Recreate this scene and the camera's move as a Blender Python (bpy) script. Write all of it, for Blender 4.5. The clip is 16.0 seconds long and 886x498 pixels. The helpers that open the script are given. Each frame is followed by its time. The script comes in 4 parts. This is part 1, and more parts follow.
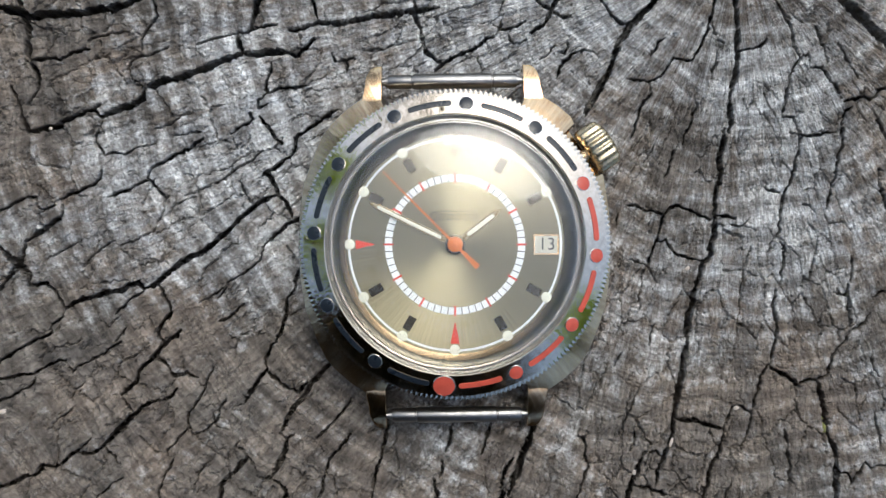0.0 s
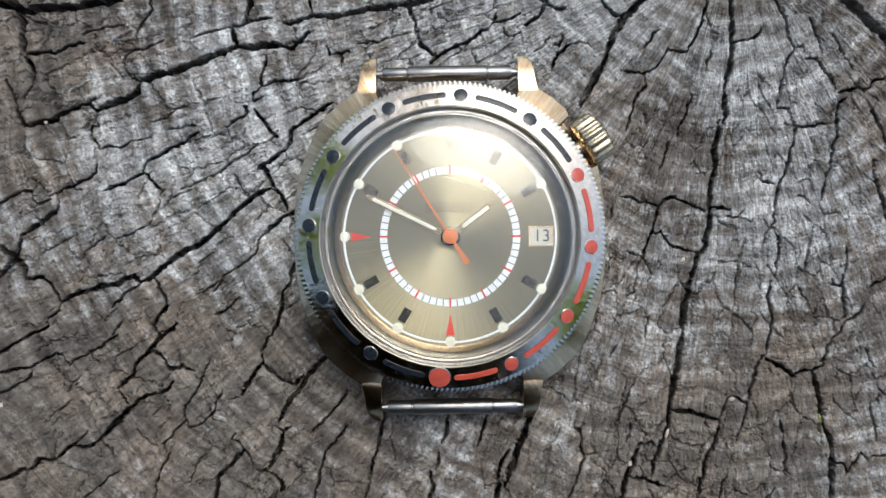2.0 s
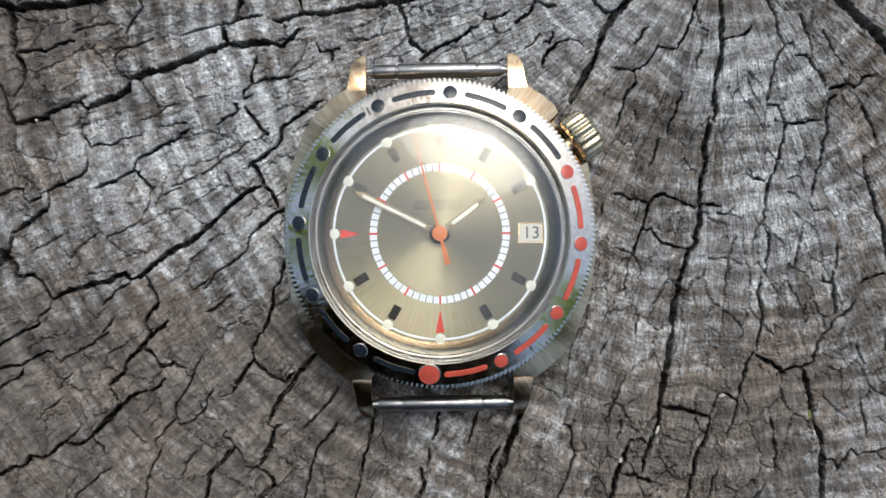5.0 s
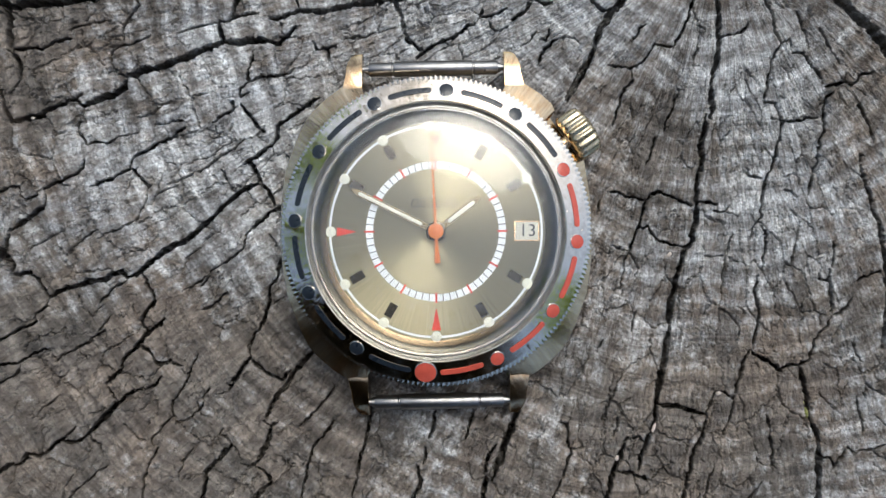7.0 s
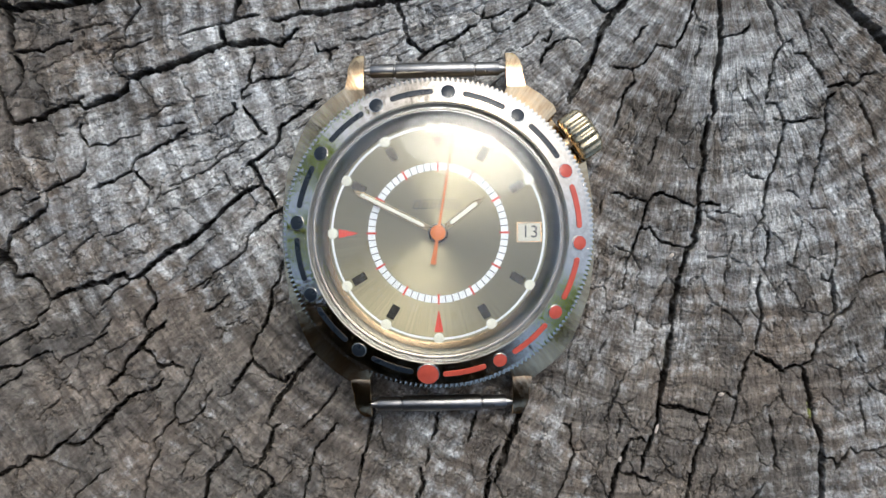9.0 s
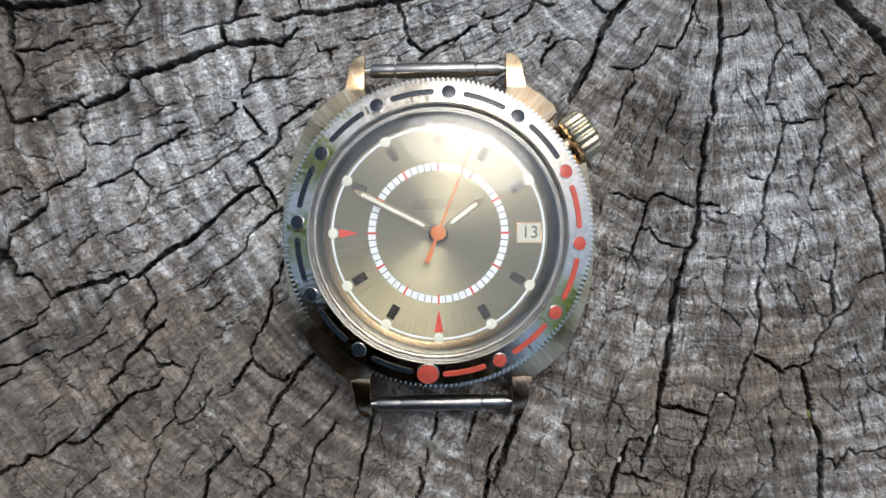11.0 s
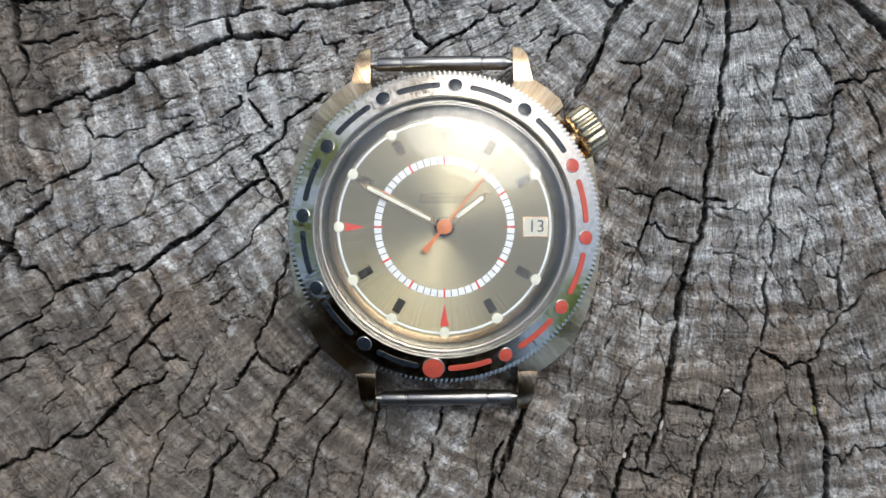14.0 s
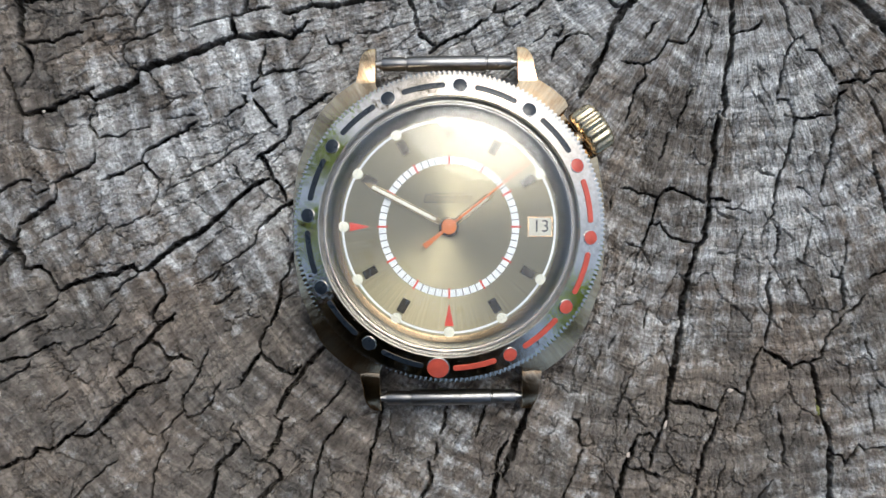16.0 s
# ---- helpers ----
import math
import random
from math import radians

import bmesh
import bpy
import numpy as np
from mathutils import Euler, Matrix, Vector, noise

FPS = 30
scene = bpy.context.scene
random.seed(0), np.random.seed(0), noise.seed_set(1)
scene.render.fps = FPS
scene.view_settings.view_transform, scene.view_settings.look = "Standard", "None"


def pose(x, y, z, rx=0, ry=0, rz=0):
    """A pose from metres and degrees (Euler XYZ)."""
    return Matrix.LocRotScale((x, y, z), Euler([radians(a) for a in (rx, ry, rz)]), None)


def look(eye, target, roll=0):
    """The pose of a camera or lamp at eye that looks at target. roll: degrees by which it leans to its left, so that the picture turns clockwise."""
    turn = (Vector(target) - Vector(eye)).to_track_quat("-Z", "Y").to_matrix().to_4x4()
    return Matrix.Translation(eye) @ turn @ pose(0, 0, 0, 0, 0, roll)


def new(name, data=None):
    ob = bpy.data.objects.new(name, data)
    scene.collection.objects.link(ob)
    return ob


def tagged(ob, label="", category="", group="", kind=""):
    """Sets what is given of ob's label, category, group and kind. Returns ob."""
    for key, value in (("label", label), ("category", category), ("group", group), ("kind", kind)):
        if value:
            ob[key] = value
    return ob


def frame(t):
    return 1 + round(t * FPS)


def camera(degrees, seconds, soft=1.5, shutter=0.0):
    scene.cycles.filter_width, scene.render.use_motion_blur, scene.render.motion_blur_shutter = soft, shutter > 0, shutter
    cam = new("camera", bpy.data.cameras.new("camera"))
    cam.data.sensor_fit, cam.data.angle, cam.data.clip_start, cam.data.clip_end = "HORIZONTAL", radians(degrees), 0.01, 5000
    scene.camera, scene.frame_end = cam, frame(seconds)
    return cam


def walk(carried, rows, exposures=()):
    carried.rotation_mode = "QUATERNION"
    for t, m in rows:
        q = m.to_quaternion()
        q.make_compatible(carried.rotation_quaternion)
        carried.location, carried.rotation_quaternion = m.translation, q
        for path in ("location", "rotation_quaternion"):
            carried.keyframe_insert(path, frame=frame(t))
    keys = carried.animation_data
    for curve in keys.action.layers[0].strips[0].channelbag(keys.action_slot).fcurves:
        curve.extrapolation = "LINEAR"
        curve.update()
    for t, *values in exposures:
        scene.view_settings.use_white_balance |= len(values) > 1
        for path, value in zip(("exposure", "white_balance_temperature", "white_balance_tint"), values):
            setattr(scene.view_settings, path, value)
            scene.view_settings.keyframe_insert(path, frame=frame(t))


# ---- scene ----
cam = camera(55.0, 16.0, soft=1.5)
PATH = [
    (0, -0.000004, -0.000134, 0.110989, 0.069, -0.001, 0.006),
    (0.5, 0.000116, -0.000262, 0.110913, 0.059, 0.004, -0.141),
    (1, 0.000182, -0.000375, 0.110943, -0.038, -0.003, -0.203),
    (1.5, 0.000656, -0.000676, 0.110884, -0.089, -0.006, -0.266),
    (2, 0.000591, -0.000837, 0.111117, -0.084, -0.003, -0.212),
    (2.5, 0.000938, -0.000958, 0.111009, -0.084, 0.005, -0.203),
    (3, 0.000907, -0.001142, 0.110813, -0.181, -0.019, -0.289),
    (3.5, 0.001111, -0.001317, 0.110957, -0.089, 0.002, -0.262),
    (4, 0.001320, -0.001130, 0.111113, -0.175, 0.027, -0.287),
    (6.5, 0.002535, -0.000934, 0.111256, -0.238, 0.033, -0.299),
    (7, 0.002417, -0.001062, 0.111213, -0.306, 0.059, -0.291),
    (7.5, 0.002659, -0.001157, 0.111215, -0.172, 0.059, -0.303),
    (8, 0.002463, -0.000990, 0.111010, -0.234, -0.002, -0.361),
    (8.5, 0.002415, -0.001340, 0.111012, -0.180, 0.060, -0.391),
    (9, 0.002167, -0.000889, 0.111106, -0.297, 0.072, -0.436),
    (11.5, 0.001814, -0.000918, 0.111209, -0.279, -0.071, -0.193),
    (12, 0.001507, -0.001079, 0.111101, -0.339, -0.083, -0.118),
    (12.5, 0.001151, -0.001310, 0.110908, -0.294, -0.084, -0.140),
    (13, 0.001257, -0.001044, 0.110852, -0.411, -0.081, -0.140),
    (13.5, 0.001105, -0.001137, 0.110985, -0.462, -0.076, -0.081),
    (14, 0.001237, -0.001669, 0.110888, -0.262, -0.032, -0.067),
    (14.5, 0.001112, -0.001438, 0.110893, -0.343, -0.075, -0.079),
    (15, 0.000641, -0.001382, 0.110852, -0.412, -0.085, -0.055),
    (15.5, 0.000645, -0.001340, 0.110796, -0.412, -0.067, -0.059),
    (16, 0.000570, -0.001486, 0.110953, -0.375, -0.086, -0.030),
]
walk(cam, [(t, pose(*place)) for t, *place in PATH], exposures=[(0.0, 0.48, 6080.0, 3.5), (16.0, 0.48, 6080.0, 3.5)])

# ---- light ----
world = bpy.data.worlds.new("sky")
scene.world = world
world.use_nodes = True
sky = world.node_tree.nodes.new("ShaderNodeTexSky")
sky.sky_type, sky.sun_disc = "NISHITA", False
sky.sun_elevation, sky.sun_rotation = radians(60), radians(19)
sky.air_density, sky.dust_density, sky.ozone_density = 1.0, 5.0, 1.0
back = world.node_tree.nodes["Background"]
world.node_tree.links.new(sky.outputs[0], back.inputs["Color"])
back.inputs["Strength"].default_value = 0.15
sun = new("sun", bpy.data.lights.new("sun", "SUN"))
sun.data.energy, sun.data.angle, sun.data.color = 0.62, radians(40), (1.0, 0.985, 0.96)
sun.matrix_basis = look((0.17, 0.488, 0.856), (0, 0, 0))

# ---- materials ----
def material(name):
    m = bpy.data.materials.new(name)
    m.use_nodes = True
    return m, m.node_tree, m.node_tree.nodes["Principled BSDF"]


def node(tree, kind, **sets):
    n = tree.nodes.new("ShaderNode" + kind)
    for key, value in sets.items():
        if key in ("operation", "blend_type", "data_type", "attribute_name", "noise_dimensions", "feature", "distance", "direction_type", "axis"):
            setattr(n, key, value)
        else:
            n.inputs[int(key[1:]) if key[0] == "i" and key[1:].isdigit() else key].default_value = value
    return n


def math_node(tree, op, a, b=0.5):
    n = node(tree, "Math", operation=op)
    for i, v in enumerate((a, b)):
        if isinstance(v, (int, float)):
            n.inputs[i].default_value = v
        else:
            tree.links.new(v, n.inputs[i])
    return n.outputs[0]


def noise_of(tree, vector, scale, detail=3.0, rough=0.55, lo=0.0, hi=1.0):
    n = node(tree, "TexNoise", Scale=scale, Detail=detail, Roughness=rough)
    tree.links.new(vector, n.inputs["Vector"])
    if (lo, hi) == (0.0, 1.0):
        return n.outputs["Fac"]
    r = node(tree, "MapRange")
    tree.links.new(n.outputs["Fac"], r.inputs["Value"])
    r.inputs["From Min"].default_value, r.inputs["From Max"].default_value = lo, hi
    return r.outputs["Result"]


def mix(tree, fac, a, b, blend="MIX"):
    n = node(tree, "MixRGB", blend_type=blend)
    for i, v in enumerate((fac, a, b)):
        if isinstance(v, (int, float)):
            n.inputs[i].default_value = v
        elif isinstance(v, tuple):
            n.inputs[i].default_value = (*v, 1)
        else:
            tree.links.new(v, n.inputs[i])
    return n.outputs[0]


def bump(tree, bsdf, height, distance, strength=1.0):
    b = node(tree, "Bump", Strength=strength, Distance=distance)
    tree.links.new(height, b.inputs["Height"])
    tree.links.new(b.outputs[0], bsdf.inputs["Normal"])


def simple(name, colour, rough=0.5, metal=0.0, spots=0.15, scale=900.0, relief=0.00002, **sets):
    """A plain surface with faint stains and fine relief."""
    m, tree, bsdf = material(name)
    where = node(tree, "TexCoord").outputs["Object"]
    stain = noise_of(tree, where, scale, 4, 0.6, 0.3, 0.7)
    dark = tuple(c * (1 - spots) for c in colour)
    tree.links.new(mix(tree, stain, dark, colour), bsdf.inputs["Base Color"])
    r = node(tree, "MapRange")
    tree.links.new(stain, r.inputs["Value"])
    r.inputs["To Min"].default_value, r.inputs["To Max"].default_value = min(1, rough * 1.4), rough
    tree.links.new(r.outputs["Result"], bsdf.inputs["Roughness"])
    bsdf.inputs["Metallic"].default_value = metal
    if relief:
        bump(tree, bsdf, noise_of(tree, where, scale * 4, 2), relief)
    for key, value in sets.items():
        bsdf.inputs[key.replace("_", " ")].default_value = value
    return m


def weathered_wood():
    m, tree, bsdf = material("weathered end grain")
    where = node(tree, "TexCoord").outputs["Object"]
    split = node(tree, "SeparateXYZ")
    tree.links.new(where, split.inputs[0])
    x, y, z = split.outputs
    r = math_node(tree, "MULTIPLY", math_node(tree, "SQRT", math_node(tree, "ADD", math_node(tree, "MULTIPLY", x, x), math_node(tree, "MULTIPLY", y, y))), 1000)
    th = math_node(tree, "MULTIPLY", math_node(tree, "ARCTAN2", math_node(tree, "MULTIPLY", x, -1), math_node(tree, "MULTIPLY", y, -1)), 70)
    wob = noise_of(tree, where, 60, 3)
    r2 = math_node(tree, "ADD", r, math_node(tree, "MULTIPLY", wob, 7))

    def polar(a, b):
        c = node(tree, "CombineXYZ")
        tree.links.new(math_node(tree, "MULTIPLY", r2, a), c.inputs[0])
        tree.links.new(math_node(tree, "MULTIPLY", th, b), c.inputs[1])
        tree.links.new(z, c.inputs[2])
        return c.outputs[0]
    wave = math_node(tree, "MULTIPLY", math_node(tree, "ADD", math_node(tree, "SINE", math_node(tree, "MULTIPLY", r2, 2.05), 0.0), 1.0), 0.5)
    loose = noise_of(tree, polar(0.5, 0.02), 1.0, 2, 0.5, 0.35, 0.65)
    bands = math_node(tree, "ADD", math_node(tree, "MULTIPLY", wave, 0.6), math_node(tree, "MULTIPLY", loose, 0.4))
    thin = noise_of(tree, polar(1.7, 0.05), 1.0, 2, 0.5, 0.35, 0.65)
    fibres = noise_of(tree, polar(0.5, 1.7), 1.0, 3, 0.6, 0.33, 0.67)
    grain = noise_of(tree, where, 2600, 4, 0.65, 0.3, 0.7)
    patch = noise_of(tree, where, 160, 5, 0.65, 0.35, 0.65)
    flake = noise_of(tree, where, 700, 5, 0.7, 0.42, 0.6)
    silver = node(tree, "Attribute", attribute_name="silver").outputs["Fac"]
    brown = mix(tree, patch, BROWN_A, BROWN_B)
    brown = mix(tree, math_node(tree, "MULTIPLY", noise_of(tree, where, 70, 4, 0.6, 0.42, 0.62), 0.48), brown, REDDISH)
    grey = mix(tree, grain, GREY_A, GREY_B)
    amount = math_node(tree, "ADD", math_node(tree, "MULTIPLY", silver, 1.15), math_node(tree, "MULTIPLY", bands, 0.35))
    amount = math_node(tree, "ADD", amount, math_node(tree, "MULTIPLY", flake, 0.55))
    columns = noise_of(tree, polar(0.05, 0.32), 1.0, 3, 0.6, 0.35, 0.65)
    amount = math_node(tree, "ADD", amount, math_node(tree, "MULTIPLY", columns, 0.5))
    amount = math_node(tree, "SUBTRACT", amount, 0.92)
    n = node(tree, "Clamp")
    tree.links.new(amount, n.inputs[0])
    col = mix(tree, n.outputs[0], brown, grey)
    col = mix(tree, 0.9, col, mix(tree, bands, (0.64, 0.63, 0.62), (1.25, 1.25, 1.25)), "MULTIPLY")
    col = mix(tree, 0.8, col, mix(tree, thin, (0.66, 0.64, 0.62), (1.2, 1.18, 1.16)), "MULTIPLY")
    col = mix(tree, 0.8, col, mix(tree, fibres, (0.52, 0.49, 0.47), (1.22, 1.22, 1.22)), "MULTIPLY")
    col = mix(tree, 0.4, col, mix(tree, grain, (0.5, 0.5, 0.5), (1.3, 1.3, 1.3)), "MULTIPLY")
    block = node(tree, "Attribute", attribute_name="block").outputs["Fac"]
    col = mix(tree, 0.8, col, mix(tree, block, (0.68, 0.69, 0.71), (1.3, 1.27, 1.22)), "MULTIPLY")
    # hairline crazing between small flaking plates
    shift = node(tree, "TexNoise", Scale=900.0, Detail=4.0, Roughness=0.65)
    tree.links.new(where, shift.inputs["Vector"])
    bent = mix(tree, 0.9, polar(0.55, 0.75), shift.outputs["Color"], "ADD")
    plates = None
    for scale, width, lo in ((1.0, 0.035, 0.46), (2.4, 0.05, 0.52)):
        net = node(tree, "TexVoronoi", Scale=scale, feature="DISTANCE_TO_EDGE")
        tree.links.new(bent, net.inputs["Vector"])
        line = node(tree, "MapRange")
        tree.links.new(net.outputs["Distance"], line.inputs["Value"])
        line.inputs["From Min"].default_value, line.inputs["From Max"].default_value = 0.0, width
        line.inputs["To Min"].default_value, line.inputs["To Max"].default_value = 1.0, 0.0
        line = math_node(tree, "MULTIPLY", line.outputs["Result"], noise_of(tree, where, scale * 160, 3, 0.6, lo, lo + 0.12))
        plates = line if plates is None else math_node(tree, "MAXIMUM", plates, line)
    col = mix(tree, math_node(tree, "MULTIPLY", plates, 0.6), col, (0.035, 0.03, 0.027))
    tree.links.new(col, bsdf.inputs["Base Color"])
    bsdf.inputs["Roughness"].default_value = 0.85
    bsdf.inputs["Specular IOR Level"].default_value = 0.25
    h = math_node(tree, "ADD", math_node(tree, "MULTIPLY", fibres, 0.7), math_node(tree, "ADD", math_node(tree, "MULTIPLY", grain, 0.6), math_node(tree, "MULTIPLY", thin, 0.5)))
    bump(tree, bsdf, math_node(tree, "SUBTRACT", h, plates), 0.0002, 0.8)
    return m


BROWN_A, BROWN_B, REDDISH = (0.105, 0.098, 0.09), (0.24, 0.221, 0.20), (0.27, 0.222, 0.182)
GREY_A, GREY_B = (0.33, 0.345, 0.36), (0.64, 0.68, 0.715)


def sunray_dial():
    m, tree, bsdf = material("sunray brushed champagne dial")
    where = node(tree, "TexCoord").outputs["Object"]
    split = node(tree, "SeparateXYZ")
    tree.links.new(where, split.inputs[0])
    th = math_node(tree, "ARCTAN2", split.outputs[0], split.outputs[1])
    c = node(tree, "CombineXYZ")
    tree.links.new(math_node(tree, "MULTIPLY", th, 40), c.inputs[0])
    streak = noise_of(tree, c.outputs[0], 1.0, 4, 0.7, 0.3, 0.7)
    tree.links.new(mix(tree, streak, (0.20, 0.18, 0.12), (0.36, 0.32, 0.22)), bsdf.inputs["Base Color"])
    bsdf.inputs["Metallic"].default_value = 1.0
    bsdf.inputs["Roughness"].default_value = 0.38
    bsdf.inputs["Anisotropic"].default_value = 0.95
    bsdf.inputs["Anisotropic Rotation"].default_value = 0.25
    tangent = node(tree, "Tangent", direction_type="RADIAL", axis="Z")
    tree.links.new(tangent.outputs[0], bsdf.inputs["Tangent"])
    return m


def streaked_gold():
    m, tree, bsdf = material("worn gold plate with painted reflection streaks")
    where = node(tree, "TexCoord").outputs["Object"]
    split = node(tree, "SeparateXYZ")
    tree.links.new(where, split.inputs[0])
    th = math_node(tree, "ARCTAN2", split.outputs[0], split.outputs[1])
    c = node(tree, "CombineXYZ")
    tree.links.new(math_node(tree, "MULTIPLY", th, 26), c.inputs[0])
    tree.links.new(math_node(tree, "MULTIPLY", split.outputs[2], 300), c.inputs[1])
    streak = noise_of(tree, c.outputs[0], 1.0, 4, 0.65, 0.32, 0.68)
    wear = noise_of(tree, where, 900, 4, 0.6, 0.4, 0.6)
    # brown and tan streaks in the colour imitate streaky reflections on polished plate
    col = mix(tree, streak, (0.45, 0.29, 0.155), (0.74, 0.55, 0.33))
    tree.links.new(mix(tree, math_node(tree, "MULTIPLY", wear, 0.35), col, (0.55, 0.45, 0.32)), bsdf.inputs["Base Color"])
    bsdf.inputs["Metallic"].default_value = 1.0
    r = node(tree, "MapRange")
    tree.links.new(streak, r.inputs["Value"])
    r.inputs["To Min"].default_value, r.inputs["To Max"].default_value = 0.2, 0.09
    tree.links.new(r.outputs["Result"], bsdf.inputs["Roughness"])
    bump(tree, bsdf, streak, 0.00003, 0.35)
    return m


def acrylic():
    m, tree, bsdf = material("clear acrylic")
    tree.nodes.remove(bsdf)
    g = node(tree, "BsdfGlass", IOR=1.49, Roughness=0.0, Color=(0.99, 0.99, 0.985, 1))
    where = node(tree, "TexCoord").outputs["Object"]
    scratch = noise_of(tree, where, 300, 3, 0.6)
    b = node(tree, "Bump", Strength=0.5, Distance=0.00003)
    tree.links.new(scratch, b.inputs["Height"])
    tree.links.new(b.outputs[0], g.inputs["Normal"])
    tree.links.new(g.outputs[0], tree.nodes["Material Output"].inputs["Surface"])
    return m


def leaf_green():
    """Thin leaves: they scatter light on both sides."""
    m, tree, bsdf = material("leaf green")
    where = node(tree, "TexCoord").outputs["Object"]
    col = mix(tree, noise_of(tree, where, 3, 3), (0.09, 0.15, 0.02), (0.2, 0.3, 0.045))
    tree.links.new(col, bsdf.inputs["Base Color"])
    bsdf.inputs["Roughness"].default_value = 0.5
    thin = node(tree, "BsdfTranslucent")
    tree.links.new(mix(tree, 0.5, col, (0.42, 0.55, 0.08)), thin.inputs["Color"])
    both = node(tree, "MixShader")
    both.inputs[0].default_value = 0.55
    tree.links.new(bsdf.outputs[0], both.inputs[1])
    tree.links.new(thin.outputs[0], both.inputs[2])
    tree.links.new(both.outputs[0], tree.nodes["Material Output"].inputs["Surface"])
    return m


def worn_chrome():
    """Polished plate with tiny dents, hairlines and faint cloudy wear."""
    m, tree, bsdf = material("worn polished chrome")
    where = node(tree, "TexCoord").outputs["Object"]
    stain = noise_of(tree, where, 1400, 4, 0.6, 0.3, 0.7)
    tree.links.new(mix(tree, stain, (0.70, 0.61, 0.49), (0.85, 0.75, 0.62)), bsdf.inputs["Base Color"])
    bsdf.inputs["Metallic"].default_value = 1.0
    r = node(tree, "MapRange")
    tree.links.new(noise_of(tree, where, 420, 3, 0.6, 0.4, 0.7), r.inputs["Value"])
    r.inputs["To Min"].default_value, r.inputs["To Max"].default_value = 0.04, 0.13
    tree.links.new(r.outputs["Result"], bsdf.inputs["Roughness"])
    spots = node(tree, "TexVoronoi", Scale=1700.0)
    tree.links.new(where, spots.inputs["Vector"])
    few = node(tree, "SeparateColor")
    tree.links.new(spots.outputs["Color"], few.inputs[0])
    dent = math_node(tree, "MULTIPLY", math_node(tree, "LESS_THAN", spots.outputs["Distance"], 0.16), math_node(tree, "GREATER_THAN", few.outputs[0], 0.55))
    waves = math_node(tree, "MULTIPLY", noise_of(tree, where, 700, 3, 0.6), 0.5)
    bump(tree, bsdf, math_node(tree, "SUBTRACT", waves, dent), 0.000018, 0.45)
    return m


WOOD = weathered_wood()
BARK = simple("dry bark", (0.12, 0.09, 0.07), 0.9, 0, 0.6, 60, 0.004)
GOLD = streaked_gold()
CROWN_GOLD = simple("dull gold plate", (0.58, 0.49, 0.33), 0.22, 1.0, 0.25, 900, 0.000004)
CHROME = worn_chrome()
STEEL = simple("dull steel", (0.29, 0.285, 0.28), 0.27, 1.0, 0.3, 900, 0.000004)
DIAL = sunray_dial()
ACRYLIC = acrylic()
BLUE_BLACK = simple("blue-black enamel", (0.012, 0.017, 0.025), 0.25, 0, 0.2, 900, 0.000004)
RED = simple("red enamel", (0.50, 0.085, 0.055), 0.2, 0, 0.2, 900, 0.000004)
DIAL_RED = simple("dial red print", (0.62, 0.06, 0.035), 0.5, 0, 0.1, 2000, 0)
ORANGE = simple("orange lacquer", (0.61, 0.165, 0.03), 0.35, 0, 0.1, 2000, 0)
WHITE = simple("white print", (0.82, 0.84, 0.86), 0.5, 0, 0.06, 2000, 0)
# white disc toned down to beige: the recessed window's shade is in the colour
DATE = simple("shade-toned date disc", (0.58, 0.56, 0.48), 0.6, 0, 0.08, 2000, 0)
LUME = simple("cream lume paint", (0.80, 0.79, 0.68), 0.6, 0, 0.1, 2000, 0.000006)
INK = simple("dark ink", (0.03, 0.03, 0.04), 0.6, 0, 0.1, 2000, 0)
# base kept dark in place of the dark thing overhead that polished metal mirrors
MARKER = simple("polished marker metal", (0.11, 0.098, 0.075), 0.12, 1.0, 0.2, 2000, 0)
TENSION = simple("warm silver ring", (0.125, 0.115, 0.092), 0.2, 1.0, 0.06, 300, 0)
REHAUT = simple("polished gold flange", (0.24, 0.18, 0.115), 0.18, 1.0, 0.04, 300, 0)
# brown picked for the added trees' dark reflections in the metal
COPPER_LEAF = simple("dark copper leaf", (0.085, 0.052, 0.03), 0.6, 0, 0.6, 3, 0)
GREEN = leaf_green()
# tan picked for the added tree that the upper bezel mirrors
DRY_LEAF = simple("dry tan leaf", (0.36, 0.27, 0.17), 0.7, 0, 0.4, 3, 0)
GRASS = simple("grass ground", (0.06, 0.09, 0.025), 0.9, 0, 0.6, 4, 0.01)
SEED = simple("pale chaff", (0.6, 0.52, 0.45), 0.8, 0, 0.3, 2000, 0.00002)
MOSS = simple("yellow-green moss", (0.22, 0.23, 0.07), 0.9, 0, 0.5, 2500, 0.0001)


# ---- mesh helpers; shapes are drawn in millimetres ----
MM = 0.001


def finish(name, bm, mat, smooth=35):
    me = bpy.data.meshes.new(name)
    bmesh.ops.recalc_face_normals(bm, faces=bm.faces)
    bm.to_mesh(me)
    bm.free()
    me.materials.append(mat)
    if smooth:
        me.shade_smooth()
        me.set_sharp_from_angle(angle=radians(smooth))
    return me


def part(name, bm, mat, parent=None, label="", m=None, smooth=35):
    """Links a bmesh, or a mesh made before, as one object under a thing or a part."""
    me = bm if isinstance(bm, bpy.types.Mesh) else finish(name, bm, mat, smooth)
    ob = new(name, me)
    ob.parent = parent
    if m is not None:
        ob.matrix_basis = m
    return tagged(ob, label)


def mpose(x, y, z, rx=0, ry=0, rz=0):
    return pose(x * MM, y * MM, z * MM, rx, ry, rz)


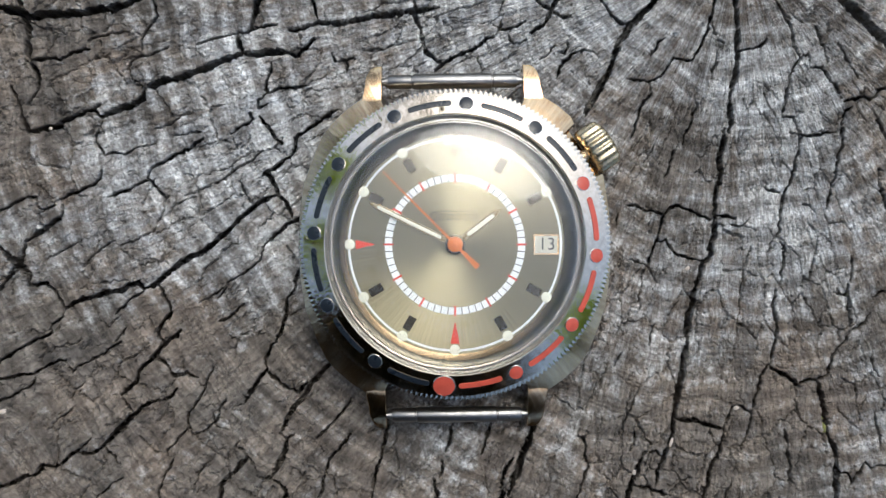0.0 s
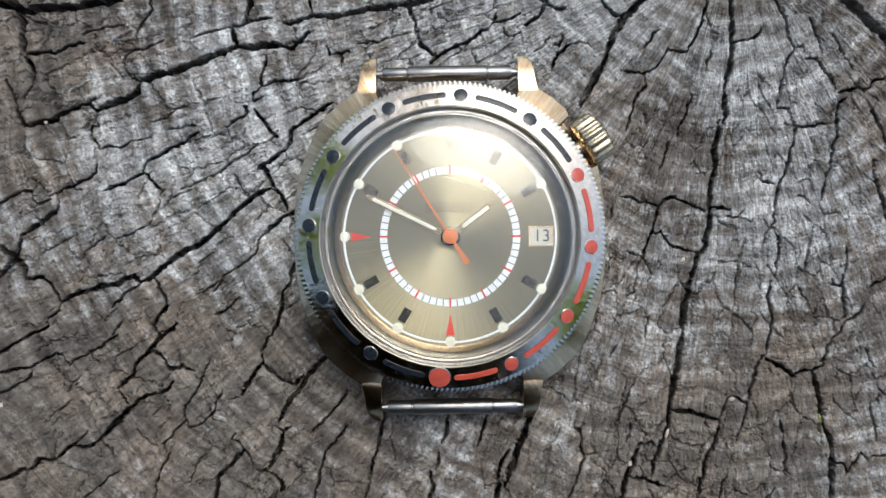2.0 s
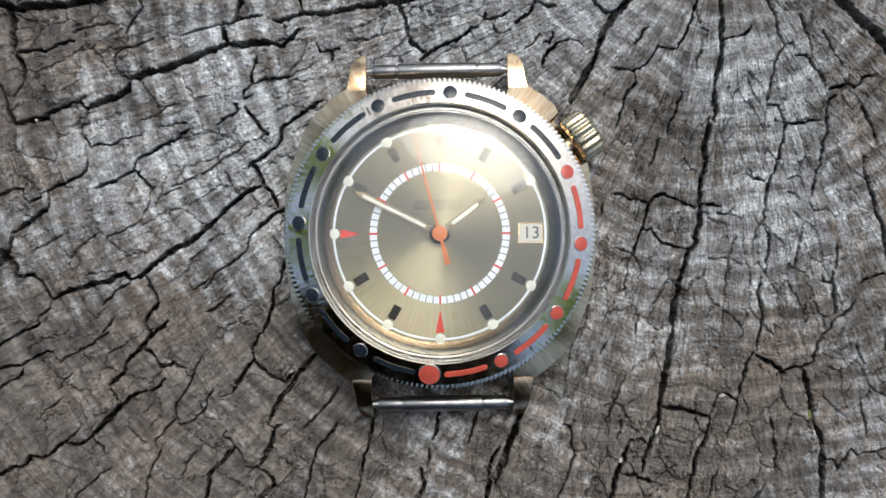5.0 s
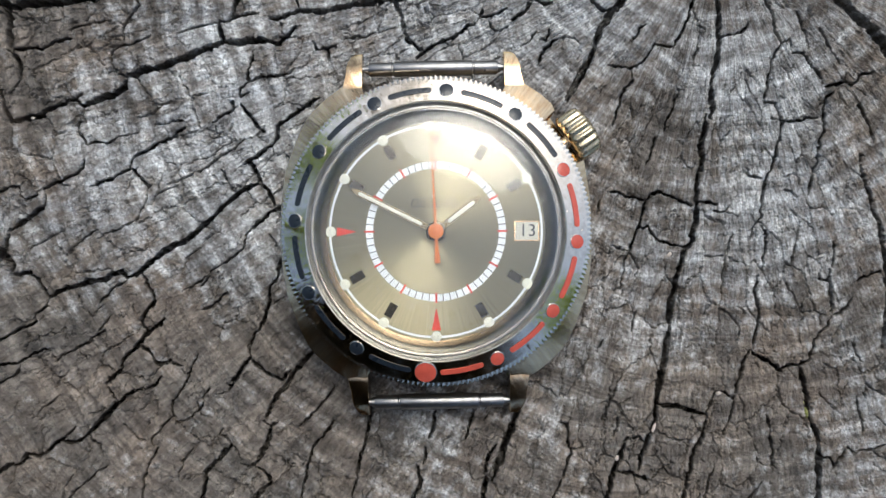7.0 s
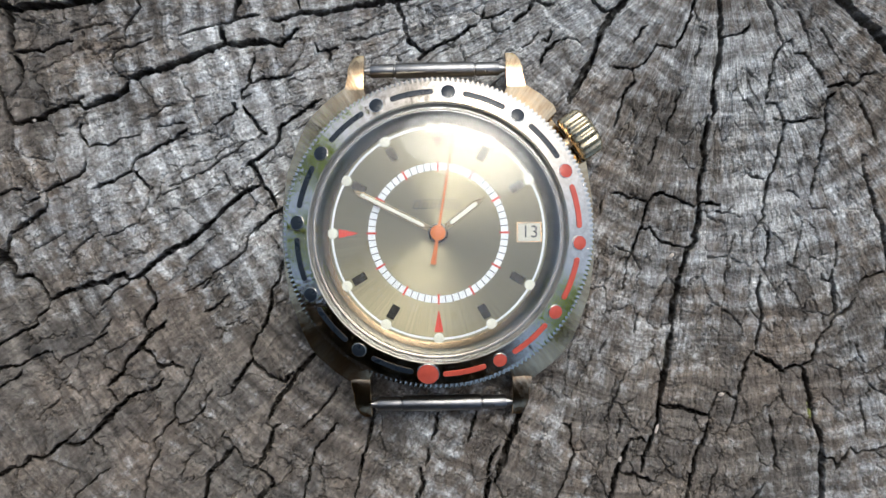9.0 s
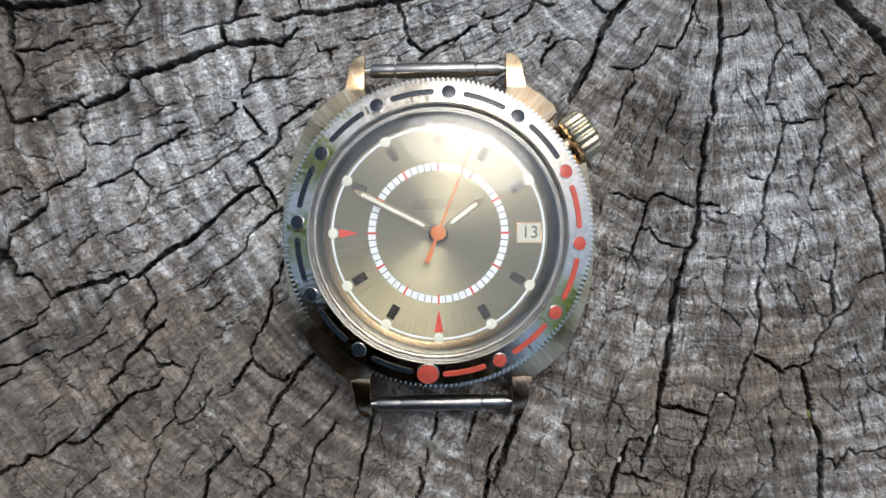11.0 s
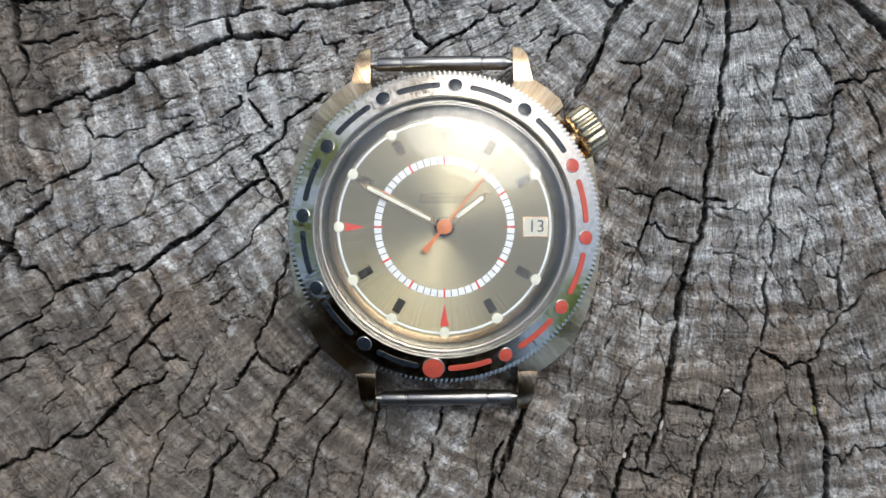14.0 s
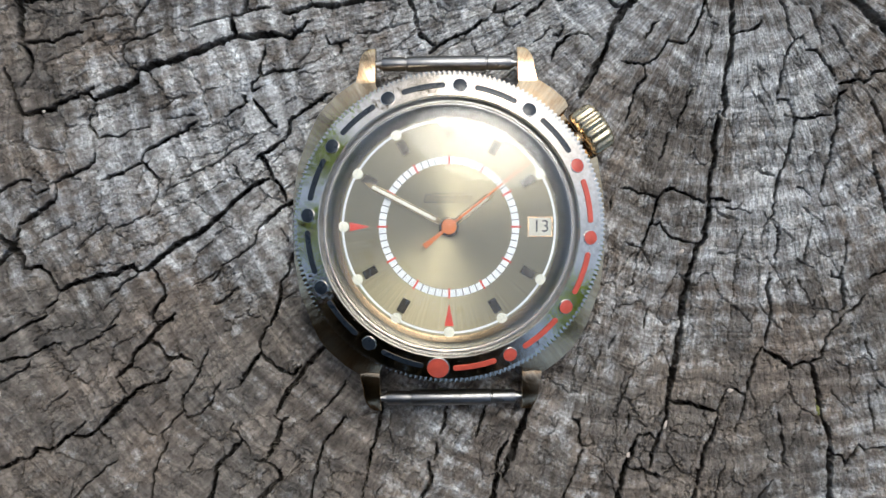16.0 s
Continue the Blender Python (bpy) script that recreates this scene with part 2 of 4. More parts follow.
def lathe(profile, seg=96, closed=True, wave=None):
    """Turns a profile of (radius, height). wave(i, k) adds to the radius of point i at step k."""
    bm = bmesh.new()
    rings = []
    for k in range(seg):
        a = 2 * math.pi * k / seg
        ring = []
        for i, (r, z) in enumerate(profile):
            q = max(r + (wave(i, k) if wave else 0), 0.0005)
            ring.append(bm.verts.new((q * MM * math.sin(a), q * MM * math.cos(a), z * MM)))
        rings.append(ring)
    n = len(profile)
    for k in range(seg):
        a, b = rings[k], rings[(k + 1) % seg]
        for i in range(n if closed else n - 1):
            j = (i + 1) % n
            bm.faces.new((a[i], a[j], b[j], b[i]))
    bmesh.ops.remove_doubles(bm, verts=bm.verts, dist=0.000002)
    return bm


def prism(outline, z0, z1, bevel=0.0, seg=2):
    """A plate with that outline (x, y), its upper edge rounded."""
    bm = bmesh.new()
    low = [bm.verts.new((x * MM, y * MM, z0 * MM)) for x, y in outline]
    high = [bm.verts.new((x * MM, y * MM, z1 * MM)) for x, y in outline]
    top = bm.faces.new(high)
    bm.faces.new(low[::-1])
    n = len(outline)
    for i in range(n):
        bm.faces.new((low[i], low[(i + 1) % n], high[(i + 1) % n], high[i]))
    if bevel:
        bmesh.ops.bevel(bm, geom=list(top.edges), offset=bevel * MM, segments=seg, affect="EDGES", profile=0.5)
    return bm


def disc(r, z0, z1, seg=32, bevel=0.0):
    return prism([(r * math.sin(2 * math.pi * k / seg), r * math.cos(2 * math.pi * k / seg)) for k in range(seg)], z0, z1, bevel)


def clock(r, hours, z=0.0, turn=0.0):
    """A pose on the dial at that radius and hour, its y axis pointing outwards."""
    a = radians(hours * 30 + turn)
    return mpose(r * math.sin(a), r * math.cos(a), z, 0, 0, -hours * 30 - turn)


# ---- stump ----
PITH = (38.8, 40.6)
STUMP_R = 165.0
STUMP_H = 0.38


def lattice(x, y, seed):
    """Hash of whole-number places to 0..1."""
    n = (x.astype(np.int64) * 374761393 + y.astype(np.int64) * 668265263 + seed * 1274126177) & 0xFFFFFFFF
    n = ((n ^ (n >> 13)) * 1274126177) & 0xFFFFFFFF
    return ((n ^ (n >> 16)) & 0xFFFFFF) / float(0xFFFFFF)


def vnoise(x, y, seed):
    xi, yi = np.floor(x), np.floor(y)
    u, v = x - xi, y - yi
    u, v = u * u * (3 - 2 * u), v * v * (3 - 2 * v)
    a, b = lattice(xi, yi, seed), lattice(xi + 1, yi, seed)
    c, d = lattice(xi, yi + 1, seed), lattice(xi + 1, yi + 1, seed)
    return (a * (1 - u) + b * u) * (1 - v) + (c * (1 - u) + d * u) * v


def fbm(x, y, seed, octaves=4, gain=0.5):
    total, amp, norm = 0.0, 1.0, 0.0
    for o in range(octaves):
        total = total + amp * vnoise(x * 2 ** o, y * 2 ** o, seed + o * 17)
        norm += amp
        amp *= gain
    return total / norm


def cells(u, v, seed, jitter=0.85):
    """Distance to the nearest cell border, and a value of the cell, for a jittered grid."""
    ui, vi = np.floor(u), np.floor(v)
    f1 = np.full(u.shape, 9.0)
    f2 = np.full(u.shape, 9.0)
    which = np.zeros(u.shape)
    for du in (-1, 0, 1):
        for dv in (-1, 0, 1):
            cu, cv = ui + du, vi + dv
            pu = cu + 0.5 + jitter * (lattice(cu, cv, seed) - 0.5)
            pv = cv + 0.5 + jitter * (lattice(cu, cv, seed + 5) - 0.5)
            d = np.hypot(u - pu, v - pv)
            near = d < f1
            f2 = np.where(near, f1, np.minimum(f2, d))
            which = np.where(near, lattice(cu, cv, seed + 9), which)
            f1 = np.where(near, d, f1)
    return f2 - f1, which


def axis_steps(lo, hi, fine, far_lo, far_hi):
    mid = np.arange(lo, hi + fine / 2, fine)
    right, left, step = [mid[-1]], [mid[0]], fine
    while right[-1] < far_hi or left[-1] > far_lo:
        step = min(step * 1.25, 6.0)
        if right[-1] < far_hi:
            right.append(right[-1] + step)
        if left[-1] > far_lo:
            left.append(left[-1] - step)
    return np.concatenate([np.array(left[:0:-1]), mid, np.array(right[1:])])


XS = axis_steps(-60.5, 60.5, 0.1, PITH[0] - STUMP_R - 6, PITH[0] + STUMP_R + 6)
YS = axis_steps(-35.5, 35.5, 0.1, PITH[1] - STUMP_R - 6, PITH[1] + STUMP_R + 6)
GX, GY = np.meshgrid(XS, YS)
WX = GX + 0.3 * (fbm(GX * 0.35, GY * 0.35, 3, 3) - 0.5) + 0.65 * (fbm(GX * 1.3, GY * 1.3, 7, 3, 0.6) - 0.5)
WY = GY + 0.3 * (fbm(GX * 0.35, GY * 0.35, 13, 3) - 0.5) + 0.65 * (fbm(GX * 1.3, GY * 1.3, 19, 3, 0.6) - 0.5)
RAG = 0.55 + 0.9 * fbm(GX * 0.8, GY * 0.8, 29, 3, 0.6)
LEVEL = np.zeros(GX.shape)


def check(width, *xy):
    """A drying check in the wood along a bent line, tapering to its ends."""
    pts = np.array(xy).reshape(-1, 2)
    seg = np.hypot(*(pts[1:] - pts[:-1]).T)
    total, done = seg.sum(), 0.0
    for (ax, ay), (bx, by), length in zip(pts[:-1], pts[1:], seg):
        pad = width + 2.2
        ix = slice(*np.searchsorted(XS, (min(ax, bx) - pad, max(ax, bx) + pad)))
        iy = slice(*np.searchsorted(YS, (min(ay, by) - pad, max(ay, by) + pad)))
        x, y = WX[iy, ix], WY[iy, ix]
        k = np.clip(((x - ax) * (bx - ax) + (y - ay) * (by - ay)) / length ** 2, 0, 1)
        d = np.hypot(x - ax - k * (bx - ax), y - ay - k * (by - ay))
        s = (done + k * length) / total
        taper = np.clip(np.minimum(s, 1 - s) * total / (3.0 * width + 1.0) + 0.45, 0, 1)
        half = 0.49 * width * taper * RAG[iy, ix]
        deep = min(6.5, 1.0 + 6.0 * width)
        cut = -deep * np.clip((half - d) / 0.16 + 0.4, 0, 1) - 0.10 * np.exp(-np.maximum(d - half, 0) / 0.35)
        LEVEL[iy, ix] = np.minimum(LEVEL[iy, ix], cut)
        done += length


check(0.88, -58.5, 31.8, -55.0, 30.7, -53.5, 30.3, -52.0, 30.7, -49.1, 30.6, -45.4, 31.0, -41.7, 31.7, -38.0, 33.4, -34.6, 35.0)
check(0.88, -55.9, 34.1, -54.8, 30.6, -54.1, 28.4, -54.0, 24.7)
check(0.34, -54.0, 24.6, -51.0, 24.8, -49.9, 24.8, -48.7, 25.5, -47.3, 25.8, -46.2, 26.1)
check(0.54, -53.7, 24.3, -53.0, 23.1, -52.8, 21.8, -53.0, 20.8)
check(0.20, -53.0, 20.8, -53.4, 19.9, -54.2, 18.8)
check(0.41, -56.2, 21.2, -55.1, 17.7, -54.6, 16.4, -54.0, 15.4, -52.5, 15.5)
check(0.54, -54.0, 15.3, -51.4, 15.9, -50.3, 16.0, -48.4, 17.1, -47.0, 17.6, -45.6, 18.2, -44.9, 18.7)
check(0.41, -45.6, 18.1, -44.4, 17.3)
check(0.68, -44.5, 17.3, -41.8, 18.4, -40.3, 18.9, -39.0, 19.6, -38.9, 20.7)
check(0.82, -38.9, 21.1, -36.6, 21.8, -34.1, 22.5, -32.2, 23.1, -29.3, 24.2, -26.7, 25.1, -26.0, 25.4)
check(0.82, -26.0, 25.3, -24.1, 25.4, -22.3, 25.7, -20.4, 25.8)
check(0.48, -20.4, 25.6, -19.0, 25.4, -17.9, 26.3, -16.8, 27.3)
check(0.68, -23.5, 34.7, -24.4, 31.1, -24.8, 29.7, -25.1, 28.9)
check(0.61, -26.7, 27.8, -26.5, 26.7, -26.1, 26.0, -26.1, 25.4)
check(0.27, -26.1, 28.1, -24.8, 28.8, -23.4, 29.0, -21.7, 29.2)
check(0.41, -20.1, 28.5, -18.2, 28.7, -16.4, 29.5)
check(0.20, -32.2, 26.6, -29.3, 27.5, -27.0, 28.1, -25.9, 28.5)
check(0.20, -38.8, 34.6, -37.5, 31.2, -37.2, 30.5, -38.4, 28.7, -39.2, 27.6, -39.2, 25.7)
check(0.20, -35.7, 26.3, -37.7, 25.6, -39.9, 24.8, -41.0, 24.0)
check(0.14, -41.0, 24.0, -40.7, 22.4, -40.0, 21.5, -39.1, 21.1)
check(0.13, -46.2, 27.2, -43.9, 27.9, -41.0, 28.5)
check(0.14, -45.8, 24.3, -43.2, 25.2)
check(0.27, -22.3, 24.4, -22.7, 22.7, -23.2, 20.8)
check(0.34, -22.7, 22.3, -23.0, 21.2, -22.8, 20.4)
check(0.27, -23.0, 20.4, -21.2, 21.0, -19.0, 21.0, -17.4, 21.4)
check(0.20, -23.1, 20.1, -24.2, 19.5, -24.0, 18.5, -22.7, 19.0)
check(0.27, -25.1, 17.9, -24.8, 16.8, -26.0, 16.1, -27.9, 15.0)
check(0.41, -23.8, 17.3, -22.7, 15.8, -22.0, 14.8, -21.1, 13.7)
check(0.41, -13.7, 18.1, -15.4, 17.1, -16.8, 16.2, -18.3, 15.1, -19.3, 14.4, -19.1, 13.1, -20.2, 12.0, -22.0, 10.6, -23.4, 9.8)
check(0.20, -44.4, 17.3, -44.4, 15.7, -44.2, 15.0)
check(0.27, -44.8, 15.6, -45.5, 14.7, -45.3, 13.8, -44.6, 13.1, -44.2, 12.3)
check(0.17, -44.1, 12.3, -43.0, 12.7, -41.5, 12.1, -40.4, 12.9, -37.4, 13.7)
check(0.27, -31.4, 14.4, -33.0, 13.3, -35.3, 12.0, -37.5, 10.6, -38.2, 10.3, -38.4, 9.3)
check(0.13, -37.4, 15.6, -35.2, 16.5, -33.0, 17.8)
check(0.13, -35.2, 14.8, -31.5, 15.4)
check(0.14, -27.7, 14.9, -27.3, 14.1, -26.8, 13.1)
check(0.13, -23.5, 12.8, -25.7, 11.3, -27.5, 9.9, -28.5, 9.1)
check(0.34, -44.5, 10.1, -44.8, 8.9, -45.9, 8.0, -48.2, 7.3, -49.6, 6.5, -50.0, 6.3)
check(0.20, -58.5, 4.7, -55.2, 6.3, -54.4, 6.7, -53.1, 6.7, -52.8, 5.6, -52.2, 5.1, -50.7, 5.7)
check(0.41, -50.0, 6.5, -49.6, 5.6, -49.6, 4.7, -50.0, 4.1, -51.5, 3.0, -53.0, 1.9, -54.5, 0.8)
check(0.61, -54.3, 0.8, -54.6, -0.3, -55.0, -1.4, -55.5, -2.1, -57.7, -5.1)
check(0.68, -57.9, 0.2, -55.2, -2.3, -54.1, -3.4, -53.8, -3.8, -54.1, -4.7)
check(0.41, -54.1, -4.9, -52.7, -4.6, -51.6, -4.6, -50.8, -5.4, -49.7, -6.6, -49.2, -7.5)
check(0.54, -49.1, -7.7, -47.2, -6.7, -45.0, -5.9, -43.5, -5.7, -42.0, -5.5, -40.9, -4.6, -39.8, -4.4, -38.9, -5.1)
check(0.54, -38.9, -5.2, -37.2, -4.4, -35.4, -2.8, -33.1, -1.1, -30.9, -0.1, -29.3, 1.2, -27.6, 2.9, -25.7, 4.7, -24.3, 6.0, -22.8, 6.7, -22.0, 7.1)
check(0.48, -23.0, 10.0, -22.4, 9.5, -21.9, 8.0, -21.5, 6.9)
check(0.41, -21.7, 7.2, -20.6, 6.1, -20.0, 5.2, -19.6, 4.3)
check(0.41, -18.4, 4.1, -19.9, 3.4, -21.0, 2.5, -22.5, 1.4)
check(0.17, -22.1, 1.4, -23.6, 0.3, -23.7, -1.2, -24.7, -2.3, -25.8, -3.0, -28.0, -4.3, -28.5, -5.6, -29.5, -6.3)
check(0.27, -43.8, 6.9, -41.2, 7.7, -39.7, 8.5, -38.4, 8.9)
check(0.27, -38.4, 9.3, -37.5, 8.4, -36.8, 7.3, -36.2, 6.4)
check(0.14, -35.9, 6.8, -36.4, 5.9, -36.8, 4.0, -37.9, 2.2)
check(0.14, -37.9, 2.3, -40.5, 1.1, -42.0, 0.4)
check(0.13, -47.1, -2.2, -44.9, -0.3, -43.1, 1.1)
check(0.13, -51.5, -1.2, -49.3, -0.2, -47.1, 1.0)
check(0.14, -33.8, 7.0, -31.6, 7.8, -29.4, 8.8, -27.9, 9.5)
check(0.13, -35.3, 5.5, -32.3, 6.9)
check(0.14, -26.5, 8.7, -26.1, 7.8, -25.6, 6.9, -25.0, 6.0)
check(0.34, -37.2, -4.6, -36.5, -5.9, -35.8, -7.0, -35.4, -8.3, -36.3, -9.2, -37.0, -10.3, -37.3, -11.4, -36.2, -12.2)
check(0.20, -38.9, -5.5, -40.5, -6.5, -42.4, -8.1, -42.6, -8.4)
check(0.34, -36.0, -12.2, -35.1, -11.3, -34.3, -10.7)
check(0.27, -49.2, -7.7, -49.4, -8.8, -50.9, -9.9, -51.1, -11.0, -52.4, -11.5, -53.8, -12.2, -55.3, -13.2, -58.4, -15.3)
check(0.14, -41.3, -10.3, -42.1, -11.2, -42.8, -12.1)
check(0.20, -29.2, -9.5, -27.7, -8.9, -26.6, -7.8, -25.8, -7.1)
check(0.13, -31.7, -7.0, -29.9, -5.9, -28.4, -4.9)
check(0.17, -20.3, 0.2, -19.5, -0.9, -19.4, -1.6)
check(0.27, -18.4, -2.3, -19.2, -4.2, -19.3, -5.3, -20.5, -6.7)
check(0.41, -20.5, -6.7, -20.5, -8.6, -20.8, -9.7, -21.2, -10.8, -21.8, -12.3)
check(0.13, -20.0, -8.6, -18.5, -7.9)
check(0.41, -35.6, -11.6, -36.9, -12.9, -37.7, -14.0, -38.8, -14.9, -39.7, -16.2, -40.0, -17.3, -41.0, -18.2, -42.0, -19.1)
check(0.34, -37.5, -14.1, -36.3, -14.7, -35.5, -15.9, -35.1, -16.6, -34.0, -16.2, -33.4, -15.9, -32.5, -16.8, -31.9, -16.8)
check(0.20, -31.9, -17.3, -31.2, -18.1, -31.8, -19.6, -32.6, -20.7)
check(0.27, -42.0, -19.1, -41.4, -20.0, -40.7, -21.0, -40.2, -21.3)
check(0.34, -40.3, -21.5, -39.2, -20.6, -38.1, -20.0, -37.1, -19.9)
check(0.27, -36.8, -20.0, -35.5, -19.2, -34.7, -18.2)
check(0.61, -40.3, -21.6, -41.4, -22.8, -42.5, -23.9, -43.6, -25.0, -44.4, -25.7)
check(0.34, -44.4, -25.8, -45.5, -26.5, -46.7, -26.7, -47.7, -26.5)
check(0.41, -47.5, -26.2, -48.8, -27.2, -50.7, -28.7, -51.4, -28.4)
check(0.41, -51.4, -28.3, -52.1, -28.3, -53.2, -29.4, -54.4, -29.7, -55.5, -30.2, -58.9, -31.5)
check(0.20, -47.2, -26.1, -45.8, -24.6)
check(0.20, -44.0, -25.7, -43.6, -26.5, -42.8, -27.1, -42.3, -28.2)
check(0.27, -59.0, -17.1, -55.3, -16.6, -53.1, -16.3, -51.7, -15.2, -50.2, -14.6, -49.3, -14.5)
check(0.17, -49.1, -14.5, -48.9, -15.4, -48.2, -16.1, -47.2, -15.2, -45.8, -14.3, -44.3, -13.8, -43.2, -12.9, -42.1, -12.0)
check(0.14, -45.6, -14.5, -45.0, -15.4, -44.4, -15.9)
check(0.20, -58.7, -20.2, -55.4, -18.7, -53.5, -17.8, -53.0, -16.8)
check(0.14, -46.9, -17.4, -48.0, -18.7, -48.4, -19.5)
check(0.14, -48.0, -20.6, -49.5, -21.8, -50.8, -22.8, -50.8, -23.5)
check(0.27, -21.8, -12.3, -22.4, -12.4, -22.6, -13.4, -23.1, -14.1, -23.1, -15.3)
check(0.34, -22.8, -15.6, -24.1, -17.4, -25.2, -18.9, -25.8, -20.0)
check(0.34, -22.9, -15.6, -21.9, -16.7, -20.8, -17.8, -19.7, -18.2, -18.8, -18.6, -17.8, -17.6)
check(0.14, -25.9, -20.3, -27.4, -20.5)
check(0.48, -14.0, -14.4, -15.4, -15.8, -17.1, -17.4, -18.2, -19.3, -19.3, -20.4, -20.2, -22.2, -20.9, -23.7)
check(0.20, -21.3, -24.0, -20.4, -24.8, -19.3, -24.1)
check(0.48, -20.2, -25.0, -20.7, -26.6, -21.6, -28.1, -22.5, -29.6)
check(0.41, -22.5, -29.8, -21.6, -30.3, -20.5, -31.2, -20.5, -32.2, -21.2, -32.9, -22.1, -33.8, -24.7, -36.4)
check(0.27, -22.5, -29.6, -23.4, -29.8, -24.2, -29.6)
check(0.14, -24.3, -29.2, -24.7, -28.1, -25.2, -27.3)
check(0.48, -25.4, -27.2, -26.7, -28.4, -27.8, -29.5, -29.0, -30.8, -29.0, -32.1, -29.3, -33.7, -30.2, -37.3)
check(0.17, -25.4, -27.0, -26.3, -26.2, -27.1, -25.9, -26.8, -25.1)
check(0.17, -29.9, -15.2, -30.3, -16.3, -31.4, -18.1)
check(0.27, -32.6, -20.7, -33.3, -21.2, -33.2, -22.5, -33.1, -23.2)
check(0.20, -33.1, -23.2, -34.1, -24.3, -35.5, -25.8, -36.1, -26.3, -35.6, -27.4)
check(0.17, -33.0, -23.2, -32.6, -24.5, -31.1, -23.8, -29.6, -22.4, -28.9, -20.3, -28.3, -19.6)
check(0.20, -35.2, -27.4, -35.7, -28.7, -36.5, -29.8, -37.1, -32.1, -37.2, -33.7, -37.6, -37.4)
check(0.14, -39.6, -24.3, -38.5, -25.3, -37.4, -26.5, -36.7, -26.5)
check(0.17, -41.5, -29.8, -42.6, -30.4, -43.7, -31.3, -44.8, -32.0, -46.3, -33.6, -48.8, -36.3)
check(0.13, -30.8, -27.7, -31.9, -29.1, -32.5, -31.3)
check(0.14, -30.0, -21.4, -29.5, -23.3, -28.2, -23.6)
check(0.68, 28.6, 33.5, 26.1, 30.8, 24.4, 29.0, 22.9, 26.8, 22.2, 24.6, 21.4, 22.8, 20.1, 20.6, 18.5, 17.6)
check(0.27, 19.8, 33.9, 21.8, 30.8, 22.4, 30.0, 23.1, 29.4, 24.0, 29.4, 24.8, 29.9)
check(0.20, 24.0, 22.2, 25.5, 22.0, 26.9, 21.6, 28.4, 22.4, 29.2, 23.5)
check(0.20, 29.2, 23.5, 30.1, 24.9, 31.7, 24.5, 32.5, 24.8)
check(0.27, 32.5, 24.8, 33.6, 26.4, 34.3, 28.2, 35.1, 30.8, 36.1, 34.3)
check(0.20, 29.0, 27.5, 28.1, 26.8, 27.2, 25.3)
check(0.20, 26.9, 21.4, 27.2, 20.2, 25.8, 18.3, 25.2, 16.1, 24.5, 14.5)
check(0.14, 35.1, 29.7, 35.6, 27.5, 36.5, 26.9)
check(0.14, 35.8, 25.6, 35.6, 24.2, 35.0, 23.1, 35.0, 21.6)
check(0.20, 33.2, 19.0, 32.4, 16.8, 31.8, 15.4, 31.1, 13.5)
check(0.20, 30.1, 12.8, 29.5, 11.0, 28.9, 9.1)
check(0.61, 37.8, 34.4, 38.2, 30.7, 38.4, 28.5, 38.2, 26.3, 38.2, 24.1, 37.7, 21.2, 37.4, 19.7)
check(0.54, 37.3, 19.7, 37.4, 17.5, 37.7, 16.4, 37.4, 15.0)
check(0.61, 36.8, 15.7, 36.5, 13.5, 35.9, 11.7, 36.2, 10.2, 36.1, 8.3)
check(0.20, 38.4, 25.8, 40.6, 26.0, 42.0, 26.7, 42.4, 27.4)
check(0.27, 42.6, 34.0, 44.3, 30.7, 45.4, 28.5, 45.7, 26.3, 46.4, 25.0)
check(0.20, 46.3, 25.0, 47.5, 25.2, 47.9, 24.1)
check(0.20, 46.4, 24.8, 45.7, 23.7, 45.1, 22.3, 44.8, 20.1, 44.4, 18.2, 44.2, 17.1)
check(0.17, 44.2, 17.3, 45.8, 17.3, 46.0, 16.0, 46.4, 14.9)
check(0.27, 46.4, 14.8, 47.9, 14.7, 49.7, 15.0, 51.2, 15.1)
check(0.34, 46.6, 14.4, 46.2, 12.7, 45.8, 11.2, 45.6, 9.4, 45.0, 8.3)
check(0.20, 48.3, 29.2, 49.0, 27.7, 49.8, 25.9, 50.1, 24.1)
check(0.27, 47.9, 23.7, 49.4, 23.7, 50.1, 22.4, 51.2, 21.1, 51.9, 19.6)
check(0.20, 51.7, 27.0, 52.7, 24.8, 53.8, 22.9, 54.1, 22.2)
check(0.27, 52.3, 19.3, 53.8, 19.6, 54.7, 20.0)
check(0.34, 53.4, 18.5, 52.3, 17.8, 51.9, 16.0, 51.9, 13.4, 51.5, 11.9, 51.1, 9.4, 50.6, 7.9)
check(0.27, 54.7, 20.0, 55.6, 19.5, 56.3, 20.0, 57.5, 21.1, 58.6, 21.1)
check(0.17, 56.3, 19.0, 57.4, 18.1)
check(0.27, 56.5, 16.7, 57.6, 14.8, 58.2, 13.4, 58.5, 11.9)
check(0.20, 57.4, 10.1, 56.7, 10.4, 56.5, 9.3)
check(1.36, 49.8, 34.6, 52.5, 32.1, 55.3, 29.5, 56.7, 28.1, 58.6, 26.4, 60.2, 24.4, 62.5, 21.5)
check(0.20, 23.9, 5.5, 25.0, 5.7, 26.1, 5.1, 27.6, 4.9, 28.3, 4.4)
check(0.20, 22.8, 4.4, 22.4, 2.9)
check(0.20, 28.8, 4.5, 29.4, 5.4, 30.9, 5.7, 32.7, 4.7, 34.6, 3.8)
check(0.27, 28.7, 4.4, 28.1, 2.5, 27.9, 1.4, 27.2, -0.4, 26.6, -2.3)
check(0.20, 28.1, 1.0, 29.0, 1.2, 29.8, -0.1, 30.5, -0.8, 32.3, -1.3, 33.4, -1.7)
